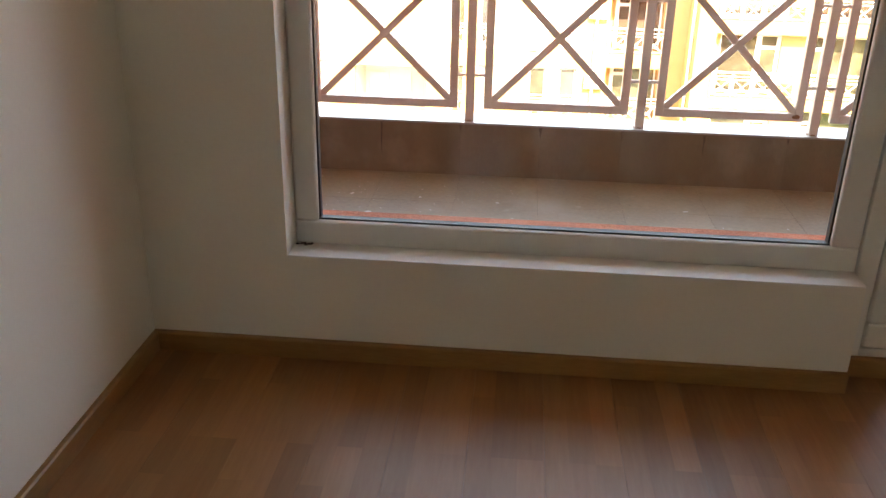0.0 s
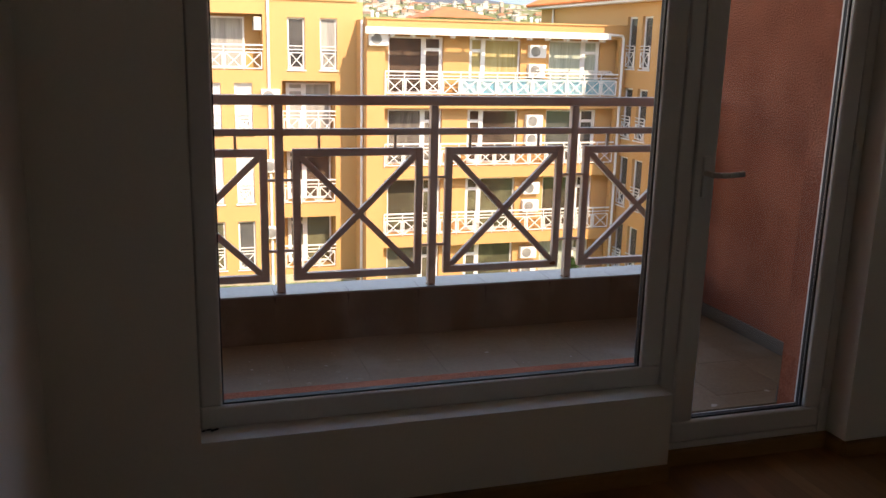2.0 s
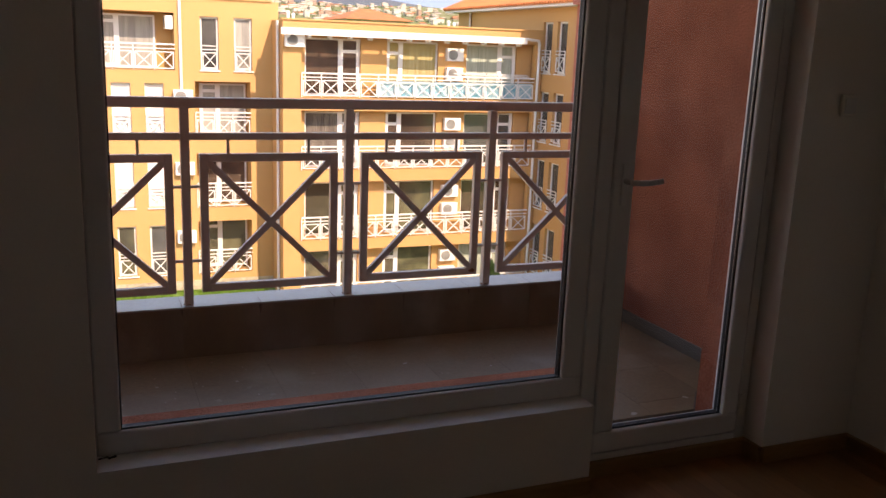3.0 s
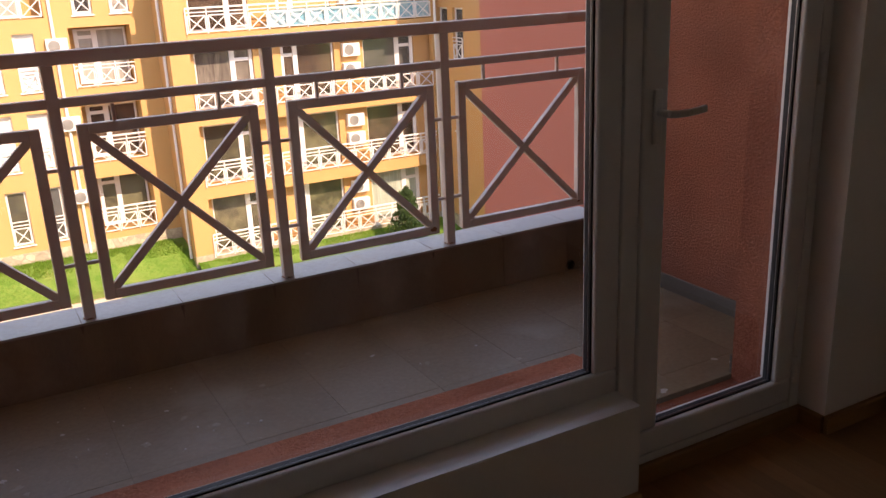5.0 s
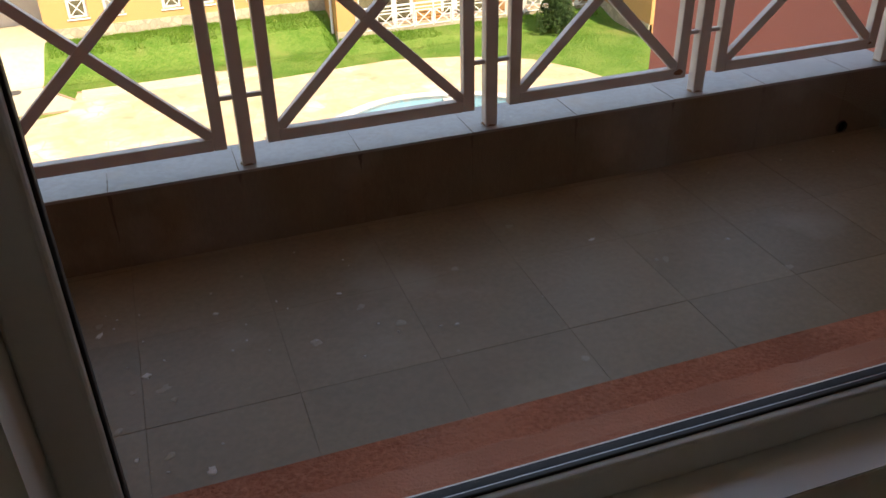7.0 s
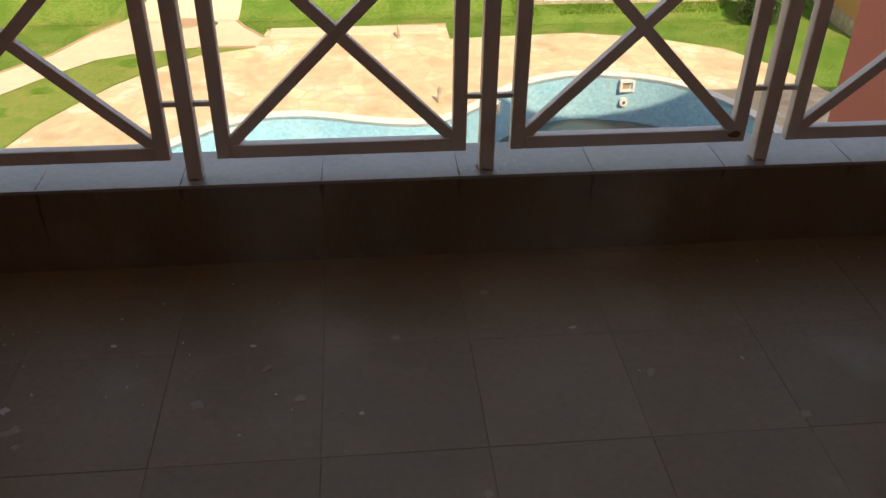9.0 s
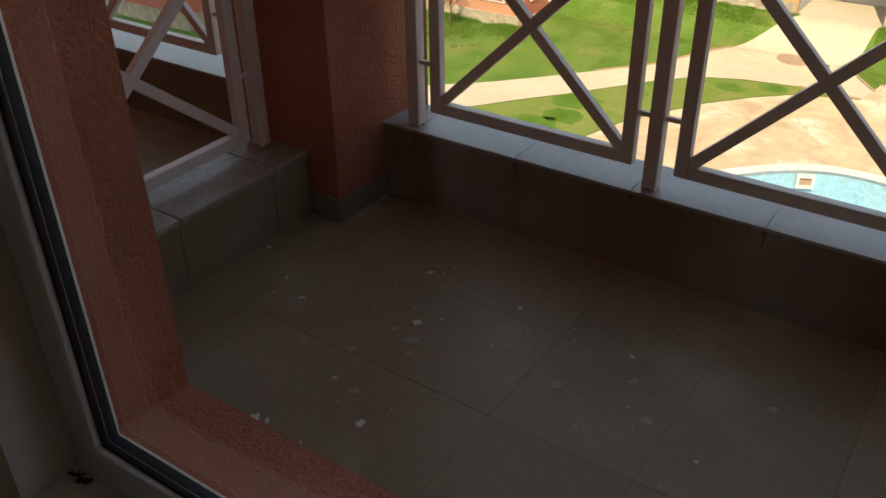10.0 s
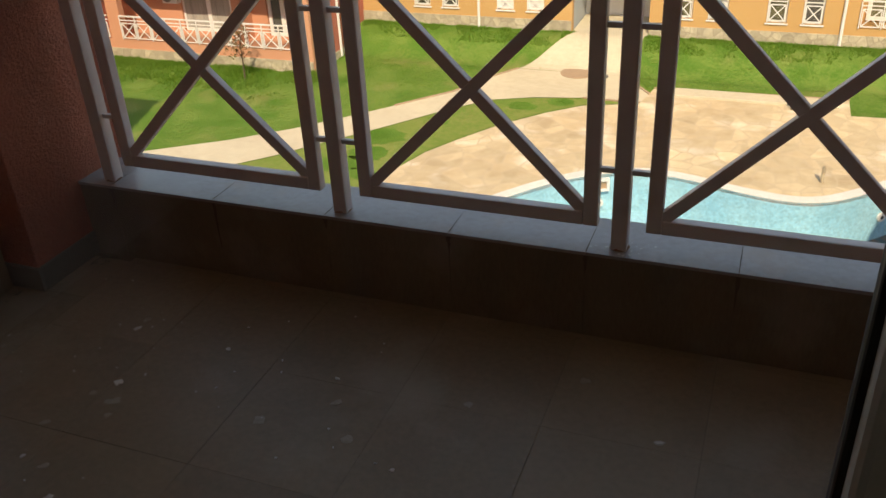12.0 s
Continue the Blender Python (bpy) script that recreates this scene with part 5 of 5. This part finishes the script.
for i in range(230):
    y = 600 - 190 * rt.random() ** 1.8
    x = y * rt.uniform(0.15, 0.46)
    z = G + (y - 150) * (39 / 470)
    tall = rt.random() < 0.12
    w, d, h = rt.uniform(1.8, 4.6), rt.uniform(2.5, 4), rt.uniform(2.6, 4.0) if tall else rt.uniform(0.9, 2.2)
    t = thing("far_house", (x, y, z - 3), "pale distant town house with low roof", "house", "distant town")
    part("wall", boxed(x - w / 2, x + w / 2, y - d / 2, y + d / 2, z - 3, z + h), M_FARWALL if i % 5 else M_FARWALL2, t)
    bm = bmesh.new()
    o = 0.3
    c = [bm.verts.new(p) for p in ((x - w / 2 - o, y - d / 2 - o, z + h), (x + w / 2 + o, y - d / 2 - o, z + h), (x + w / 2 + o, y + d / 2 + o, z + h), (x - w / 2 - o, y + d / 2 + o, z + h), (x - w / 4, y, z + h + 0.5), (x + w / 4, y, z + h + 0.5))]
    for q in ((0, 1, 5, 4), (1, 2, 5), (2, 3, 4, 5), (3, 0, 4), (0, 3, 2, 1)):
        bm.faces.new([c[k] for k in q])
    part("roof", bm, M_FARWALL if tall or i % 3 else M_ROOFTILE, t)
tv, tf = [], []
for i in range(900):
    y = 600 - 230 * rt.random() ** 1.5
    x, z = y * rt.uniform(0.14, 0.47), G + (y - 150) * (39 / 470)
    for k in range(7):
        r = rt.uniform(0.35, 0.8)
        c = Vector((x + rt.uniform(-1, 1), y + rt.uniform(-1, 1), z + rt.uniform(0.2, 1.6)))
        j = len(tv)
        tv += [tuple(c + Vector((rt.uniform(-r, r), rt.uniform(-r, r), rt.uniform(-r, r)))) for _ in range(3)]
        tf.append((j, j + 1, j + 2))
me = bpy.data.meshes.new("far_trees")
me.from_pydata(tv, [], tf)
me.materials.append(M_FARTREE)
tagged(new("far_trees", me), "dark green trees between the distant houses", "trees", kind="stuff")
t = thing("tiled_roof_house", (36.7, 118, G), "large house with an orange tiled roof", "house")
part("wall", boxed(32.4, 41.0, 112, 124, G, 5.0), M_FARWALL, t)
bm = bmesh.new()
c = [bm.verts.new(p) for p in ((31.8, 111, 5.0), (41.6, 111, 5.0), (41.6, 125, 5.0), (31.8, 125, 5.0), (36.0, 118, 6.6), (37.6, 118, 6.6))]
for q in ((0, 1, 5, 4), (1, 2, 5), (2, 3, 4, 5), (3, 0, 4), (0, 3, 2, 1)):
    bm.faces.new([c[k] for k in q])
part("roof", bm, M_ROOFTILE, t)

# ---- small marks on the balcony floor ----
rs = random.Random(3)
bm = bmesh.new()
fixed = [(-0.209, 1.22, .011), (-0.174, 1.237, .004), (-0.267, 1.22, .003), (-0.528, 0.98, .006), (-0.497, 0.962, .003), (-0.428, 0.93, .009), (-0.68, 1.069, .008), (-0.108, 1.011, .013), (-0.061, 1.058, .005),
         (0.082, 1.21, .009), (0.102, 1.037, .003), (-0.142, 0.729, .007), (0.006, 0.644, .012), (-0.199, 0.523, .02), (-0.171, 0.534, .009), (-0.064, 0.523, .006), (0.242, 1.21, .003), (0.264, 1.166, .003), (0.408, 1.186, .006),
         (0.66, 0.941, .006), (0.617, 0.948, .003), (0.509, 0.964, .003), (-0.249, 1.114, .003), (1.177, 1.192, .009), (1.55, 1.05, .006), (2.2, 0.46, .012), (2.23, 0.41, .008), (1.88, 0.376, .016)]
for i in range(46):
    fixed.append((rs.uniform(-0.7, 2.4) if i > 24 else rs.uniform(-0.65, 0.5), rs.uniform(0.4, 1.45), rs.choice((0.0018, 0.0025, 0.0035))))
faint = [(-0.211, 1.263, .012), (-0.53, 0.99, .012), (-0.176, 0.836, .011), (-0.075, 0.944, .018), (-0.072, 0.72, .014), (0.447, 1.104, .013), (0.525, 0.998, .017), (0.303, 0.995, .016), (0.981, 1.352, .012), (0.744, 1.19, .012), (-0.509, 1.045, .009),
         (-0.14, 0.958, .01), (-0.05, 0.90, .012), (1.32, 1.02, .014), (1.62, 0.86, .016), (-0.30, 0.80, .01), (0.9, 0.7, .012)]


def splash(bm, x, y, r, lift):
    n = rs.choice((9, 11, 13))
    turn, long = rs.uniform(0, 3.14), rs.uniform(0.9, 1.5)
    rim = []
    for k in range(n):
        a, d = 6.283 * k / n, r * rs.uniform(0.55, 1.2)
        u, v = d * long * math.cos(a), d * math.sin(a) / long
        rim.append((x + u * math.cos(turn) - v * math.sin(turn), y + u * math.sin(turn) + v * math.cos(turn)))
    lo = [bm.verts.new((*p, ZB + 0.0007)) for p in rim]
    hi = [bm.verts.new((x + (p[0] - x) * 0.8, y + (p[1] - y) * 0.8, ZB + lift)) for p in rim]
    for k in range(n):
        bm.faces.new((lo[k], lo[(k + 1) % n], hi[(k + 1) % n], hi[k]))
    bm.faces.new(hi)


for x, y, r in fixed:
    splash(bm, x, y, r, 0.0022)
solid("paint_spots", bm, M_SPOT, "dried pale paint and plaster spots on tiles", "stains", kind="stuff")
bm = bmesh.new()
for x, y, r in faint:
    splash(bm, x, y, r, 0.0014)
solid("faint_splashes", bm, M_SMUDGE, "faint trodden splashes of filler on the tiles", "stains", kind="stuff")
bm = bmesh.new()
for i in range(170):
    c = (-0.66 - rs.random() ** 2 * 0.1 + (0.12 if i % 3 == 0 else 0), 1.28 - rs.random() ** 2 * 0.14, ZB + 0.003)
    if i % 2:
        c = (-0.57 + rs.random() ** 2 * 0.06, 1.52 - rs.random() ** 2 * 0.07, ZB + 0.003)
    bmesh.ops.create_icosphere(bm, subdivisions=1, radius=rs.uniform(0.0006, 0.0021), matrix=Matrix.Translation(c) @ Matrix.Diagonal((2.2, 1.3, 0.4, 1)))
solid("leaf_litter", bm, M_LITTER, "dark windblown dirt in the balcony corner", "dirt", kind="stuff")


# dark drips below the coping joints, brown dirt along the joints, splashes by a post
bm = bmesh.new()
for i in range(-3, 6):
    x = 0.577 + 0.3545 * i
    if x < -0.55 or x > 2.5:
        continue
    ln = rs.choice((0.03, 0.05, 0.09, 0.15))
    n = 7
    left = [bm.verts.new((x - rs.uniform(0.003, 0.009) * (1 - k / n) - 0.0005, YI - 0.0008, ZT - 0.012 - ln * k / n)) for k in range(n + 1)]
    right = [bm.verts.new((x + rs.uniform(0.003, 0.009) * (1 - k / n) + 0.0005, YI - 0.0008, ZT - 0.012 - ln * k / n)) for k in range(n + 1)]
    for k in range(n):
        bm.faces.new((left[k], right[k], right[k + 1], left[k + 1]))
    y, n = YI - 0.002, 9
    step = rs.uniform(0.06, 0.15) / n
    left = [bm.verts.new((x - rs.uniform(0.0007, 0.0025) * (1 - 0.6 * k / n), y + step * k, ZT + 0.0008)) for k in range(n + 1)]
    right = [bm.verts.new((x + rs.uniform(0.0007, 0.0025) * (1 - 0.6 * k / n), y + step * k, ZT + 0.0008)) for k in range(n + 1)]
    for k in range(n):
        bm.faces.new((left[k], right[k], right[k + 1], left[k + 1]))
solid("drip_stains", bm, M_DRIP, "dark brown drip stains at the coping joints", "stains", kind="stuff")
bm = bmesh.new()
for i in range(34):
    x, y, r = 1.005 + rs.gauss(0, 0.045), YR + rs.uniform(-0.045, 0.04), rs.choice((0.0015, 0.002, 0.003, 0.0045))
    if abs(x - 1.005) < 0.026 and abs(y - YR) < 0.026:
        continue
    bm.faces.new([bm.verts.new((x + r * rs.uniform(0.5, 1.2) * math.cos(k * 0.785), y + r * rs.uniform(0.5, 1.2) * math.sin(k * 0.785), ZT + 0.001)) for k in range(8)])
solid("plaster_splashes", bm, M_SPOT, "small white plaster splashes on the coping by a post", "stains", kind="stuff")

# ---- pieces: planks, tiles, coping ----
def slab_mesh(name, w, d, h, bevel, mat):
    return to_mesh(name, boxed(-w / 2, w / 2, -d / 2, d / 2, -h, 0, bevel=bevel, seg=1), mat)


PW, PL = 0.194, 1.285
plank = slab_mesh("plank", PW - 0.0004, PL - 0.0004, 0.012, 0.0003, M_PLANK)
for i in range(17):
    x = XL + PW * (i + 0.5)
    off = (0.0, 0.43, 0.86, 0.21, 0.64)[i % 5]
    y = 0.115 + off * 0.6
    while y > YB:
        lo_y, hi_y = max(y - PL, YB), min(y, 0.1 if x > DX0 else -0.002)
        if hi_y - lo_y > 0.05 and x - PW / 2 < XR:
            w = min(x + PW / 2, XR) - (x - PW / 2)
            me = plank if hi_y - lo_y > PL - 0.01 and w > PW - 0.01 else slab_mesh("plank", w - 0.0004, hi_y - lo_y - 0.0004, 0.012, 0.0003, M_PLANK)
            piece("plank", me, (x - PW / 2 + w / 2, (lo_y + hi_y) / 2, ZF), floor)
        y -= PL

balcony_floor = thing("balcony_floor", (1, 0.9, ZB), "square brownish-grey stone tiles of the balcony floor", "floor", kind="structure")
TP = 0.346
XT = -0.118
ys = [YO + 0.001] + [v for v in (0.468, 0.822, 1.168, 1.514)] + [YI]
for i in range(-12, 8):
    x0, x1 = XT + TP * i, XT + TP * (i + 1)
    x0, x1 = max(x0, PX0), min(x1, PX1 - 0.001)
    for y0, y1 in zip(ys, ys[1:]):
        a, b = x0, x1
        for lo_x, hi_x in ((SX0, SX1),):
            if a < lo_x < b:
                b = lo_x
            elif a < hi_x < b:
                a = hi_x
        if b - a < 0.02 or a >= SX0 and b <= SX1:
            continue
        if y1 > CY0 and a < CX1 and b > CX0:
            if y0 > CY0 - 0.02:
                continue
            y1 = CY0 - 0.001
        # the joint at 1.168 is filled flush
        y0, y1 = (y0 - 0.0005 if y0 == 1.168 else y0), (y1 + 0.0005 if y1 == 1.168 else y1)
        key = (round(b - a, 3), round(y1 - y0, 4))
        if key not in FAR:
            FAR[key] = slab_mesh("tile", b - a - 0.0012, y1 - y0 - 0.0012, 0.01, 0.0005, M_TILE)
        piece("tile", FAR[key], ((a + b) / 2, (y0 + y1) / 2, ZB + 0.0003 * ((i * 7 + int(y0 * 10)) % 3 - 1)), balcony_floor)
# corner tiles beside the column
for a, b, y0, y1 in ((CX1, XT - TP, CY0, 1.514), (XT - 3 * TP, CX0, CY0, 1.514)):
    piece("tile", slab_mesh("tile", b - a - 0.0012, y1 - y0 - 0.0012, 0.01, 0.0005, M_TILE), ((a + b) / 2, (y0 + y1) / 2, ZB), balcony_floor)

cladding = thing("parapet_cladding", (1, YI, ZB), "brown stone tiles with streaks on the balcony parapet", "wall tiles", kind="structure")
coping = thing("coping", (1, 1.63, ZT), "pale glazed coping tiles on the balcony parapet", "coping", kind="structure")
CP = 0.3545
for i in range(-11, 8):
    x0, x1 = 0.577 + CP * i, 0.577 + CP * (i + 1)
    x0, x1 = max(x0, PX0), min(x1, PX1 - 0.001)
    if x0 < CX1 < x1:
        x0 = CX1
    if x0 < CX0 < x1:
        x1 = CX0
    if x1 - x0 < 0.03 or x0 >= CX0 and x1 <= CX1:
        continue
    w = x1 - x0
    me = FAR.setdefault(("u", round(w, 3)), to_mesh("upstand_tile", boxed(-w / 2 + 0.0007, w / 2 - 0.0007, 0, 0.012, ZB - 0.006, ZT - 0.0095, bevel=0.0007, seg=1), M_UPSTAND))
    piece("upstand_tile", me, ((x0 + x1) / 2, YI, 0), cladding)
    me = FAR.setdefault(("c", round(w, 3)), to_mesh("coping_tile", boxed(-w / 2 + 0.0003, w / 2 - 0.0003, YI - 0.004, YC, -0.009, 0, bevel=0.0007, seg=2), M_COPING))
    piece("coping_tile", me, ((x0 + x1) / 2, 0, ZT), coping)
for y0, y1 in ((YO, 0.449), (0.45, 0.799), (0.80, 1.149), (1.15, CY0 - 0.014)):
    piece("upstand_tile", to_mesh("upstand_tile", boxed(SX1 - 0.012, SX1, y0, y1, ZB - 0.006, ZT - 0.0475, bevel=0.0015, seg=1), M_UPSTAND), (0, 0, 0), cladding)
    piece("upstand_tile", to_mesh("upstand_tile", boxed(SX0 - 0.002, SX0 + 0.01, y0, y1, ZB - 0.006, ZT - 0.0475, bevel=0.0015, seg=1), M_UPSTAND), (0, 0, 0), cladding)
    piece("coping_tile", to_mesh("coping_tile", boxed(SX0 - 0.012, SX1 + 0.012, y0, y1, ZT - 0.047, ZT - 0.025, bevel=0.005), M_DUSTYCOPE), (0, 0, 0), coping)
